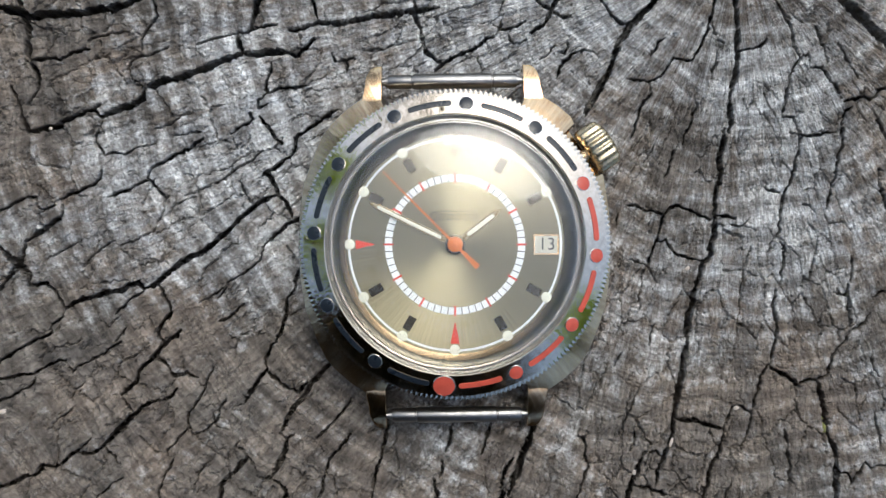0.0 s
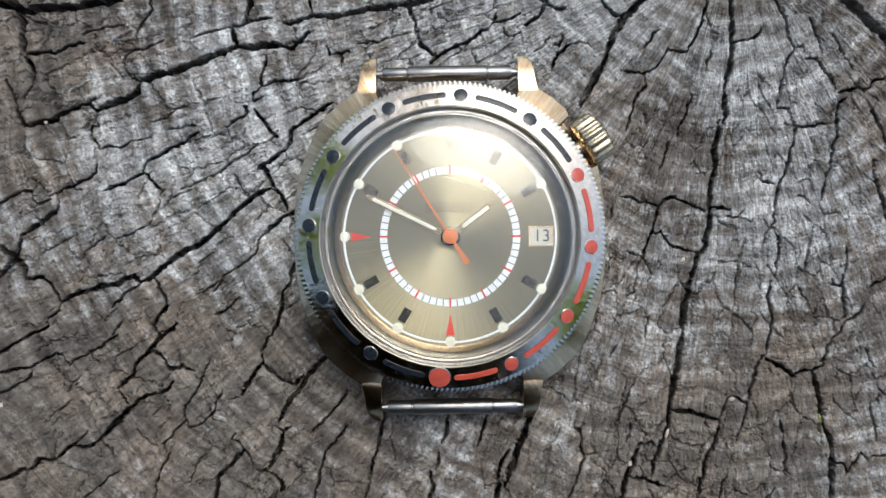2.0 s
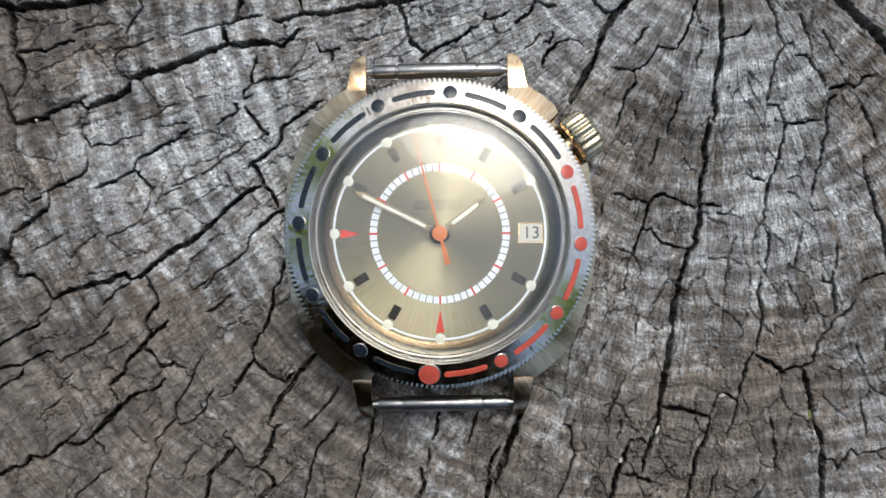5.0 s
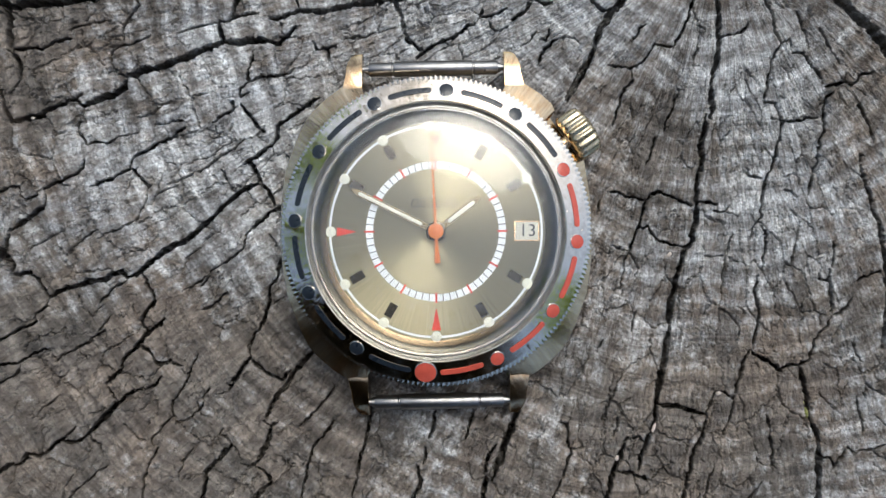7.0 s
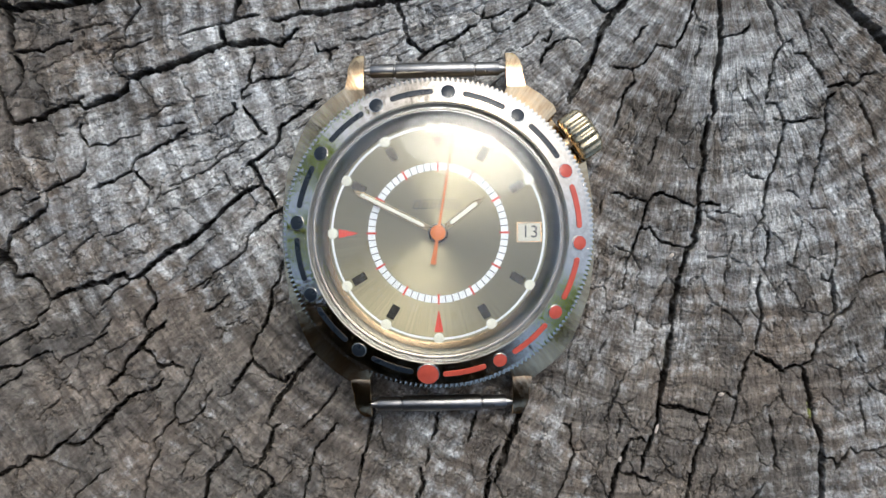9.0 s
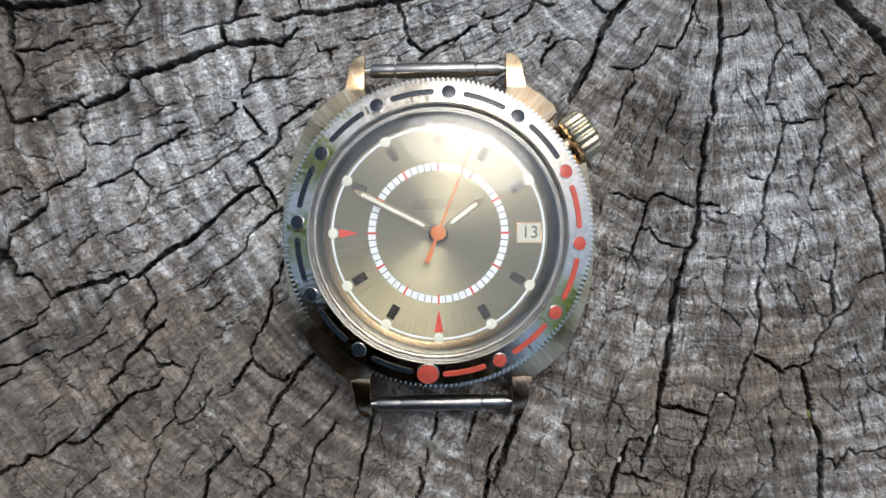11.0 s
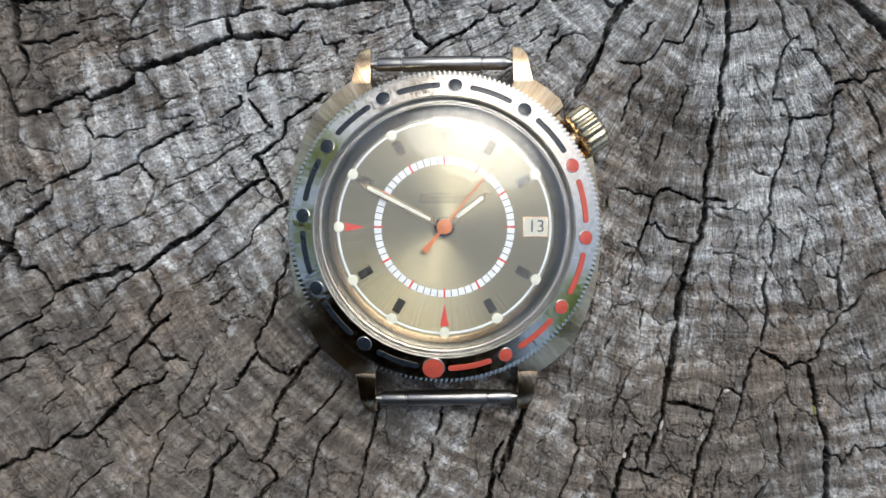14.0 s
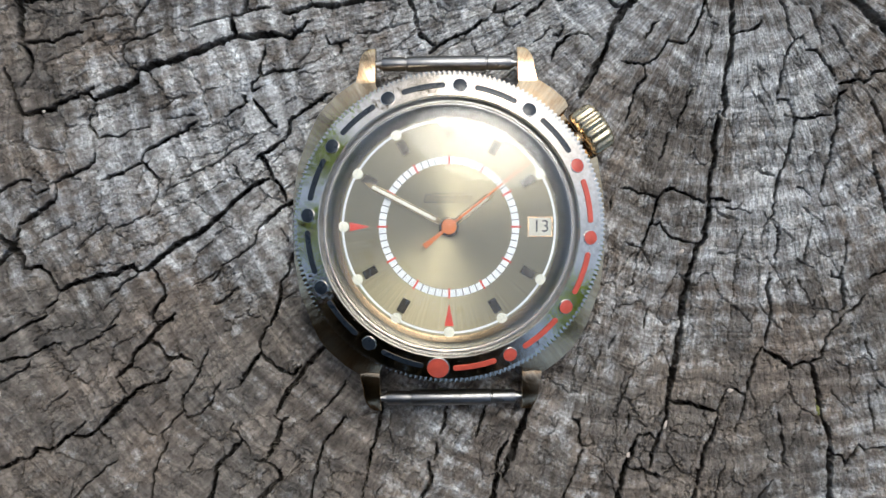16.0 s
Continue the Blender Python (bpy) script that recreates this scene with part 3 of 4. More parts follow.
check(0.14, 24.2, -1.3, 25.7, -1.9, 26.6, -2.3, 25.9, -3.4, 25.7, -5.2, 25.5, -6.7, 24.6, -7.4)
check(0.20, 27.5, -10.0, 27.1, -11.1, 26.8, -12.6)
check(0.54, 36.1, 9.5, 35.7, 8.0, 35.5, 6.1, 35.5, 4.3)
check(0.41, 35.7, 4.3, 37.1, 4.3, 38.1, 3.9)
check(0.61, 35.3, 4.7, 35.3, 2.1, 34.9, -0.1, 34.2, -1.6, 33.4, -2.3)
check(0.75, 33.8, -1.6, 33.3, -3.8, 32.7, -6.0, 32.2, -7.8, 31.9, -10.4, 31.7, -12.6)
check(0.20, 37.5, 3.0, 38.6, 3.0, 39.7, 3.5)
check(0.27, 41.8, 8.7, 42.3, 7.9, 43.8, 7.3)
check(0.34, 45.0, 8.3, 44.3, 6.8, 44.0, 4.6, 43.8, 2.8, 43.4, 1.7)
check(0.27, 43.8, 1.3, 44.5, -0.2, 44.3, -2.4, 44.1, -4.6)
check(0.34, 43.4, -5.3, 43.0, -7.5, 43.3, -8.6, 43.6, -10.5, 43.3, -12.7)
check(0.14, 43.4, 1.5, 42.6, 0.6, 42.3, -0.9)
check(0.14, 46.7, 5.7, 47.8, 5.6, 48.6, 4.8)
check(0.27, 50.8, 9.0, 50.4, 7.2, 50.0, 5.0)
check(0.17, 48.7, 1.7, 48.5, -0.2, 48.2, -1.7, 47.8, -3.9)
check(0.27, 53.1, -1.0, 53.4, -2.8, 52.9, -4.3)
check(0.34, 52.6, -4.6, 52.8, -6.8, 52.8, -8.7, 53.0, -10.2)
check(0.27, 53.3, -10.5, 54.4, -10.2, 55.1, -9.4, 55.9, -8.3)
check(0.27, 52.9, -10.5, 52.5, -12.0, 51.4, -12.7)
check(0.17, 51.1, -5.0, 51.4, -5.7, 52.6, -5.9)
check(0.34, 56.7, 9.0, 57.4, 7.1, 58.1, 5.3, 58.5, 3.4)
check(0.54, 58.5, 3.4, 59.2, 1.2, 59.7, -1.0, 60.1, -3.2, 60.4, -7.6, 60.0, -11.3, 59.5, -15.0)
check(0.27, 59.5, -5.0, 57.3, -5.5, 56.2, -6.1)
check(0.14, 49.2, -8.7, 48.6, -10.5)
check(0.14, 40.1, -0.1, 39.3, -2.3, 38.9, -4.5, 38.6, -7.5)
check(0.68, 31.8, -12.0, 31.5, -14.1, 31.2, -16.3, 30.6, -18.5, 30.2, -20.3, 30.0, -21.8)
check(0.41, 30.0, -22.0, 31.5, -22.3, 32.6, -22.3, 34.4, -22.8, 36.6, -23.5)
check(0.54, 30.0, -22.2, 29.9, -24.0, 29.3, -25.5)
check(0.41, 29.4, -25.5, 28.7, -27.3, 28.1, -29.2, 27.9, -30.6)
check(0.20, 36.6, -23.5, 37.4, -21.8, 37.8, -20.7, 38.9, -20.6, 39.6, -21.1, 40.1, -21.6)
check(0.34, 36.6, -23.7, 36.3, -25.9, 35.9, -27.0, 35.1, -28.1, 34.5, -30.3, 34.0, -32.1, 33.5, -34.1, 32.6, -37.7)
check(0.20, 40.2, -21.1, 40.1, -23.0, 39.6, -24.4, 38.8, -26.3)
check(0.34, 43.3, -12.1, 42.9, -13.8, 42.6, -15.0)
check(0.27, 42.2, -15.2, 41.5, -16.7, 40.9, -18.5, 40.3, -20.8)
check(0.48, 42.6, -15.5, 43.7, -16.1, 44.8, -16.4, 45.5, -17.1, 46.6, -17.8)
check(0.34, 46.6, -17.5, 47.7, -17.1, 48.6, -17.1)
check(0.34, 48.6, -17.1, 49.9, -16.4, 50.3, -14.9, 50.7, -13.8, 51.4, -12.7)
check(0.61, 48.7, -17.3, 49.3, -19.0, 49.5, -20.4, 49.8, -22.3, 49.9, -24.1)
check(0.61, 50.0, -24.4, 50.8, -25.6, 51.2, -27.1, 51.3, -28.9, 51.3, -31.1, 51.2, -34.2, 51.0, -37.9)
check(0.27, 51.5, -29.1, 52.8, -29.3, 53.4, -30.4, 53.9, -29.3, 54.8, -27.8)
check(0.20, 54.8, -27.7, 55.8, -28.6, 58.0, -28.2, 59.8, -27.7, 63.4, -26.8)
check(0.20, 55.8, -14.2, 56.2, -15.7, 56.9, -16.8)
check(0.17, 55.1, -19.4, 54.3, -20.8)
check(0.20, 56.2, -21.2, 56.5, -22.7, 56.9, -24.5, 57.2, -26.4)
check(0.20, 45.9, -20.0, 46.2, -21.5)
check(0.20, 44.6, -23.4, 44.9, -25.2, 45.1, -27.4, 45.2, -29.6, 45.6, -30.7)
check(0.20, 43.6, -32.6, 42.5, -34.2, 40.4, -37.2)
check(0.20, 37.7, -29.9, 37.0, -31.8, 36.4, -34.1, 35.6, -37.7)
check(0.54, 25.7, -27.3, 25.2, -29.1, 24.5, -30.6, 24.2, -31.7, 23.7, -34.1, 22.9, -37.7)
check(0.17, 25.6, -26.9, 26.3, -26.6, 27.8, -26.4, 28.5, -26.9)
check(0.27, 24.7, -30.8, 27.0, -31.1, 28.1, -31.7, 29.6, -32.1)
check(0.14, 29.6, -31.7, 30.7, -30.3, 32.2, -29.9)
check(0.20, 25.0, -24.0, 24.8, -25.8, 24.5, -26.5)
check(0.17, 23.1, -13.6, 22.3, -15.1)
check(0.14, 23.0, -24.3, 23.8, -22.1, 24.5, -20.7, 24.9, -19.2, 25.6, -17.7)
check(0.61, -16.4, 29.5, -14.9, 29.6, -13.1, 29.4, -10.9, 29.9, -8.7, 30.4, -6.4, 30.7, -4.2, 31.0, -0.6, 31.6)
check(0.34, -17.9, 34.6, -16.7, 31.1, -16.4, 30.0)
check(0.27, -14.6, 25.6, -14.2, 24.6, -12.7, 24.6, -11.6, 25.0)
check(0.20, -12.7, 24.5, -12.4, 23.9, -12.6, 23.1)
check(0.14, -10.9, 25.8, -9.4, 25.9, -7.9, 26.0, -6.5, 26.6, -4.3, 27.1)
check(0.34, -4.0, 34.7, -3.7, 31.0, -3.5, 29.7, -3.0, 28.4, -2.7, 27.0, -2.4, 25.9, -1.6, 25.0, -0.2, 24.2)
check(0.34, -1.0, 23.1, -0.0, 24.0, 1.6, 25.1, 3.4, 25.8, 4.6, 26.4, 5.7, 27.4, 6.8, 27.7)
check(0.27, 7.5, 28.4, 8.6, 28.7, 9.7, 29.1, 10.6, 29.8)
check(0.20, 7.4, 29.8, 7.5, 28.7)
check(0.48, 11.3, 28.1, 12.7, 29.1, 13.5, 29.8, 14.1, 30.9, 15.9, 34.1)
check(0.17, 8.4, 28.0, 9.0, 26.9, 10.1, 26.9, 10.8, 27.2)
check(0.27, 11.5, 32.9, 14.5, 30.9, 15.6, 30.2, 16.7, 30.5)
check(0.14, 14.8, 26.6, 13.7, 25.4, 12.6, 24.7)
check(0.17, 16.5, 26.8, 15.9, 25.6, 15.2, 25.7)
check(0.27, 17.4, 25.7, 15.9, 24.6, 15.2, 23.5, 15.0, 22.2)
check(0.17, 17.4, 25.7, 18.5, 26.1, 19.6, 25.7, 20.3, 25.0)
check(0.20, -11.9, -19.3, -13.0, -21.2, -14.2, -22.3, -15.3, -23.5, -16.4, -24.8)
check(0.27, -12.0, -24.1, -13.1, -25.6, -14.2, -26.7, -15.1, -28.1, -15.3, -29.4)
check(0.20, -15.3, -29.2, -15.7, -31.1, -16.1, -32.2, -16.3, -33.8, -16.8, -37.5)
check(0.27, -7.2, -22.4, -7.6, -24.9, -7.9, -26.3, -8.3, -28.2, -9.1, -30.0, -9.2, -31.1)
check(0.20, -9.2, -31.1, -9.4, -32.6, -9.7, -33.9, -10.3, -37.5)
check(0.34, 1.4, -22.6, 0.9, -23.8, 0.8, -25.7, 0.4, -26.4)
check(0.27, -0.2, -27.5, 0.0, -28.6, -0.4, -29.7)
check(0.41, -1.1, -30.1, -1.0, -31.2, -0.6, -31.9, -1.1, -33.0, -1.7, -33.9, -3.8, -37.0)
check(0.27, 6.2, -22.6, 5.9, -23.9, 5.3, -25.3, 4.8, -26.8)
check(0.20, 8.3, -22.9, 7.6, -23.9)
check(0.68, 12.1, -22.2, 11.2, -24.6, 10.5, -26.8, 9.7, -29.0, 9.0, -30.9)
check(0.41, 9.0, -30.9, 8.5, -32.2)
check(0.34, 9.0, -27.2, 8.0, -29.4, 7.5, -31.2)
check(0.61, 8.0, -31.6, 7.5, -32.7, 7.3, -34.0, 6.6, -37.6)
check(0.20, 17.5, -24.3, 18.2, -24.7, 18.6, -25.8, 18.4, -26.9, 18.9, -27.8, 20.4, -27.8)
check(0.20, 18.8, -28.0, 18.4, -29.8, 17.8, -31.7, 17.1, -33.1, 16.7, -34.0, 15.3, -37.4)
check(0.14, -17.9, -28.9, -18.5, -29.8)


def stump():
    """An old sawn stump: the cracked cut face and a ring of bark."""
    thing = tagged(new("tree_stump"), "old grey weathered tree stump with deeply cracked sawn end grain", "tree stump")
    thing.location = (PITH[0] * MM, PITH[1] * MM, -STUMP_H)
    px, py = GX - PITH[0], GY - PITH[1]
    r, th = np.hypot(px, py), np.arctan2(-px, -py) * 70
    warp = 3.0 * (fbm(GX * 0.12, GY * 0.12, 41, 3) - 0.5)
    jag = 0.5 * (fbm(GX * 2.5, GY * 2.5, 43, 2, 0.6) - 0.5)
    wr, wt = r + jag + warp + 0.5 * (WX - GX) * 2, th - jag + 0.6 * warp + (WY - GY)
    z = LEVEL.copy()
    # smaller checks between the large ones, following rays and rings
    edge, tone = cells(wr / 6.5, wt / 4.2, 51)
    show = fbm(GX * 0.16, GY * 0.16, 61, 2)
    cut = np.clip((0.045 - edge) / 0.03, 0, 1) * np.clip((show - 0.47) / 0.08, 0, 1)
    z = np.minimum(z, -0.8 * cut)
    edge3, tone3 = cells(wr / 8.0, wt / 1.5, 57, 0.95)
    show3 = fbm(GX * 0.22 + 40, GY * 0.22, 67, 3)
    cut3 = np.clip((0.07 - edge3) / 0.05, 0, 1) * np.clip((show3 - 0.65) / 0.06, 0, 1)
    z = np.minimum(z, -0.6 * cut3)
    edge2, tone2 = cells(wr / 2.4, wt / 1.1, 71)
    show2 = fbm(GX * 0.3, GY * 0.3, 81, 2)
    cut2 = np.clip((0.10 - edge2) / 0.07, 0, 1) * np.clip((show2 - 0.5) / 0.1, 0, 1)
    z = np.minimum(z, -0.32 * cut2)
    top = np.clip(1 + z / 0.6, 0, 1)
    z += 0.16 * (tone - 0.5) + 0.10 * (tone2 - 0.5)
    # rings, rays and rough fibre ends
    z += 0.07 * (fbm(wr * 0.55, wt * 0.04, 91, 2) - 0.5) + 0.2 * (fbm(wr * 0.45, wt * 2.3, 95, 3, 0.6) - 0.5)
    z += 0.2 * (fbm(GX * 2.6, GY * 2.2, 99, 3, 0.7) - 0.5) * top
    pits = fbm(GX * 3.1, GY * 3.1, 101, 2)
    z -= 0.18 * np.clip((pits - 0.68) / 0.12, 0, 1) * top
    z += 0.5 * (fbm(GX * 0.08, GY * 0.08, 103, 2) - 0.5)
    z += 0.18
    # silvered parts of the face
    grey = 0.9 * (fbm(GX * 0.07, GY * 0.07, 107, 4, 0.6) - 0.5)
    for cx, cy, rad, amount in SILVER:
        grey = grey + amount * np.exp(-((GX - cx) ** 2 + (GY - cy) ** 2) / rad ** 2)
    grey = np.clip(0.42 + grey + 0.25 * (tone - 0.5), 0, 1)
    rows, cols = GX.shape
    me = bpy.data.meshes.new("cut_face")
    # the walls of the checks recede under the weathered lip
    gy, gx = np.gradient(LEVEL, YS, XS)
    size = np.hypot(gx, gy) + 1e-6
    under = 0.5 * np.clip((-LEVEL - 0.5) / 2.0, 0, 1) * np.clip(size / 4.0, 0, 1)
    co = np.stack([(px + under * gx / size) * MM, (py + under * gy / size) * MM, z * MM], -1).reshape(-1, 3)
    idx = np.arange(rows * cols).reshape(rows, cols)
    quads = np.stack([idx[:-1, :-1], idx[:-1, 1:], idx[1:, 1:], idx[1:, :-1]], -1)
    inside = (r < STUMP_R)
    keep = inside[:-1, :-1] & inside[1:, 1:] & inside[:-1, 1:] & inside[1:, :-1]
    quads = quads[keep]
    used = np.unique(quads)
    renum = np.zeros(rows * cols, np.int64)
    renum[used] = np.arange(len(used))
    co, quads = co[used], renum[quads]
    me.vertices.add(len(co))
    me.vertices.foreach_set("co", co.astype(np.float32).ravel())
    me.loops.add(quads.size)
    me.loops.foreach_set("vertex_index", quads.astype(np.int32).ravel())
    me.polygons.add(len(quads))
    me.polygons.foreach_set("loop_start", np.arange(0, quads.size, 4, dtype=np.int32))
    me.attributes.new("silver", "FLOAT", "POINT").data.foreach_set("value", grey.ravel()[used].astype(np.float32))
    blocks = np.clip(0.5 + 0.55 * (tone - 0.5) + 0.5 * (tone2 - 0.5) + 0.3 * (tone3 - 0.5), 0, 1)
    me.attributes.new("block", "FLOAT", "POINT").data.foreach_set("value", blocks.ravel()[used].astype(np.float32))
    me.update(calc_edges=True)
    me.materials.append(WOOD)
    me.shade_smooth()
    part("cut_face", me, WOOD, thing, "cracked silver-grey end grain", pose(0, 0, STUMP_H))
    # bark: a ridged ring round the wood, down to the ground
    prof = [(STUMP_R - 6, -14), (STUMP_R - 6, 1.5), (STUMP_R + 2, 3), (STUMP_R + 7, 0), (STUMP_R + 9, -80), (STUMP_R + 12, -220), (STUMP_R + 28, -330), (STUMP_R + 50, -390), (STUMP_R - 20, -390)]
    rng = random.Random(5)
    ridge = [rng.uniform(-4, 4) for _ in range(240)]
    part("bark", lathe(prof, 240, True, lambda i, k: ridge[k] * (0.4 if i < 3 else 1.0) + 3 * math.sin(k * 0.13 + i) if i > 1 else 0), BARK, thing, "dark furrowed bark", pose(0, 0, STUMP_H), 60)
    return thing


SILVER = [(-38, 8, 14, 0.22), (-22, 18, 14, 0.4), (-24, 8, 12, 0.35), (2, 28, 14, 0.45), (-4, 26, 9, 0.2), (25, 27, 7, 0.5), (46, 8, 14, 0.3), (36, -6, 10, 0.35), (-26, -6, 7, 0.35), (46, 24, 9, 0.4),
          (-52, 4, 12, 0.25), (52, -28, 6, 0.25), (-50, 28, 14, -0.4), (-48, -20, 22, -0.6), (-16, -28, 14, -0.5), (29, 15, 9, -0.3), (36, -24, 14, -0.5), (57, 18, 6, -0.55), (0, -24, 4, 0.35), (10, -30, 10, -0.3),
          (-30, -18, 16, -0.25), (48, -24, 12, -0.25), (36, 10, 5, -0.3), (20, -26, 10, -0.3), (-30, -30, 14, -0.3), (48, 2, 7, 0.2), (38, 20, 6, 0.3), (-58, 12, 8, -0.3)]
stump()


# ---- watch ----
WATCH = mpose(1.46, 0.54, 0.35)


def watch_case(watch):
    body = tagged(new("body"), "gold-plated case body")
    body.parent = watch
    body.matrix_basis = pose(0, 0, 0, 0, 0, 0.8)
    half = [(19.5, 0), (19.3, 4), (18.7, 8), (17.2, 12.0), (16.3, 13.9), (15.3, 15.2), (13.2, 17.1), (11.4, 18.3), (9.2, 18.5), (8.8, 17.3)]
    # the flank beside the crown is cut back square to the crown's axis
    notched = [(19.5, 0), (19.3, 4), (18.75, 8.0), (18.6, 8.6), (18.2, 8.5), (14.5, 13.9), (15.1, 14.9), (14.7, 15.8), (13.2, 17.1), (11.4, 18.3), (9.2, 18.5), (8.8, 17.3)]
    ring = notched + [(-x, y) for x, y in half[::-1]] + [(-x, -y) for x, y in half[1:]] + [(x, -y) for x, y in half[:0:-1]]
    bm = bmesh.new()
    levels = []
    for grow, z in ((0.95, 1.2), (0.985, 1.7), (1.0, 4.4), (0.998, 4.55), (0.987, 4.68), (0.90, 5.6), (0.86, 5.98), (0.80, 6.15)):
        levels.append([bm.verts.new((x * grow * MM, y * grow * MM, z * MM)) for x, y in ring])
    for a, b in zip(levels[:-1], levels[1:]):
        for i in range(len(ring)):
            j = (i + 1) % len(ring)
            bm.faces.new((a[i], a[j], b[j], b[i]))
    bm.faces.new(levels[0][::-1])
    bm.faces.new(levels[-1])
    case = part("case", bm, GOLD, body, "gold-plated case with facetted shoulders", smooth=24)
    part("caseback", lathe([(0, 0), (14.5, 0), (15.8, 0.4), (16, 1.25), (0, 1.25)], 64), STEEL, watch, "steel case back")
    gap = 8.85
    # stations along the lug: how far out, outer side, underside, top
    stations = [(14.6, 10.6, 1.3, 4.2), (17.0, 11.0, 1.3, 4.7), (18.1, 11.35, 1.3, 4.78), (18.6, 11.25, 1.3, 4.74), (19.8, 11.0, 1.3, 4.52), (20.7, 10.95, 1.4, 4.25), (21.5, 10.75, 1.5, 3.9), (22.2, 10.35, 1.8, 3.55), (22.6, 9.85, 2.0, 3.3)]
    for sx in (1, -1):
        for sy in (1, -1):
            bm, loops = bmesh.new(), []
            for y, xo, zb, zt in stations:
                y += 0.0 if sy > 0 else 0.4 * (y - 14.6) / 8
                outline = [(gap, zb), (gap, zt - 0.08), (gap + 0.06, zt), (xo - 0.9, zt), (xo - 0.06, zt - 0.1), (xo, zt - 0.17), (xo + 0.05, zb + 0.2), (xo - 0.2, zb)]
                loops.append([bm.verts.new((sx * x * MM, sy * y * MM, z * MM)) for x, z in outline])
            for a, b in zip(loops[:-1], loops[1:]):
                for i in range(len(a)):
                    j = (i + 1) % len(a)
                    bm.faces.new((a[i], a[j], b[j], b[i]))
            bm.faces.new(loops[0])
            bm.faces.new(loops[-1])
            part("lug", bm, GOLD, body, smooth=32)
    for sy in (1, -1):
        prof = [(0.0, 8.9), (0.42, 8.9), (0.42, 8.5), (0.6, 8.48), (0.62, 8.1), (0.84, 8.06), (0.88, 7.98), (0.88, 5.2), (0.8, 5.12), (0.8, 4.98), (0.94, 4.92), (0.98, 4.8)]
        prof = [(r, -z) for r, z in prof] + [(r, z) for r, z in prof[::-1]]
        part("spring_bar", lathe(prof, 28, False), STEEL, body, "dull steel spring bar", mpose(0, 20.6 if sy > 0 else -21.4, 3.3, 0, 90, 0))
    return case


RIM = simple("bright chrome edge", (0.85, 0.84, 0.82), 0.12, 1.0, 0.1, 900, 0)


def enamel_bar(r, half, reach, z):
    """Curved bar with round ends on the bezel's cone, crowned a little along its middle."""
    bm, rows, cap = bmesh.new(), [], math.degrees(half / r)
    angles = [-reach + cap * (1 - math.cos(math.pi / 2 * k / 4)) for k in range(5)]
    angles += [-reach + cap + (2 * reach - 2 * cap) * k / 10 for k in range(1, 10)]
    angles += [-a for a in angles[4::-1]]
    for a in angles:
        over = max(0.0, abs(a) - (reach - cap)) / cap
        w = half * max(0.08, math.sqrt(max(0.0, 1 - over * over)))
        row = []
        for d, dz in ((-w, -0.14), (-w, 0.0), (0, 0.03), (w, 0.0), (w, -0.14)):
            q = r + d
            row.append(bm.verts.new((q * math.sin(radians(a)) * MM, q * math.cos(radians(a)) * MM, (z + dz - 0.361 * d) * MM)))
        rows.append(row)
    for one, two in zip(rows, rows[1:]):
        for k in range(4):
            bm.faces.new((one[k], one[k + 1], two[k + 1], two[k]))
    bm.faces.new(rows[0])
    bm.faces.new(rows[-1][::-1])
    bmesh.ops.recalc_face_normals(bm, faces=bm.faces[:])
    return bm


def watch_bezel(watch):
    teeth, per = 190, 4
    wave = lambda i, k: (0.15 * (1, 0, -1, 0)[k % per]) if i in (5, 6, 7) else 0.0
    bez = part("bezel", lathe([(15.65, 6.2), (15.65, 8.28), (15.8, 8.42), (18.35, 7.5), (18.45, 7.46), (18.86, 7.26), (18.92, 7.1), (18.92, 6.2), (15.9, 6.12)], teeth * per, True, wave), CHROME, watch, "polished chrome bezel with serrated edge", smooth=28)
    slope = math.degrees(math.atan2(0.83, 2.3))
    small, large = disc(0.84, -0.1, 0.07, 28, 0.05), disc(1.3, -0.1, 0.09, 32, 0.06)
    small, large = finish("dot", small, BLUE_BLACK), finish("dot", large, RED)
    rim_small = finish("dot_rim", lathe([(0.83, -0.1), (0.85, 0.1), (0.88, 0.1), (0.93, 0.02), (0.93, -0.1)], 32), RIM)
    rim_large = finish("dot_rim", lathe([(1.29, -0.1), (1.31, 0.12), (1.34, 0.12), (1.4, 0.02), (1.4, -0.1)], 36), RIM)
    red_small = small.copy()
    red_small.materials[0] = RED
    for h in range(12):
        me = large if h == 6 else red_small if h in (2, 3, 4, 5) else small
        where = clock(17.1, h, 7.98, 4.5) @ pose(0, 0, 0, -slope, 0, 0)
        part("dot_rim", rim_large if h == 6 else rim_small, None, bez, "bright chrome rim", where)
        part("dot", me, None, bez, "red enamel dot" if h in (2, 3, 4, 5, 6) else "blue-black enamel dot", where)
    for h in range(12):
        red = h in (2, 3, 4, 5)
        bm = enamel_bar(17.1, 0.32, 9.0, 8.035)
        part("bar", bm, RED if red else BLUE_BLACK, bez, "red enamel bar" if red else "blue-black enamel bar", clock(0, h + 0.5, 0, 4.5))
    return bez


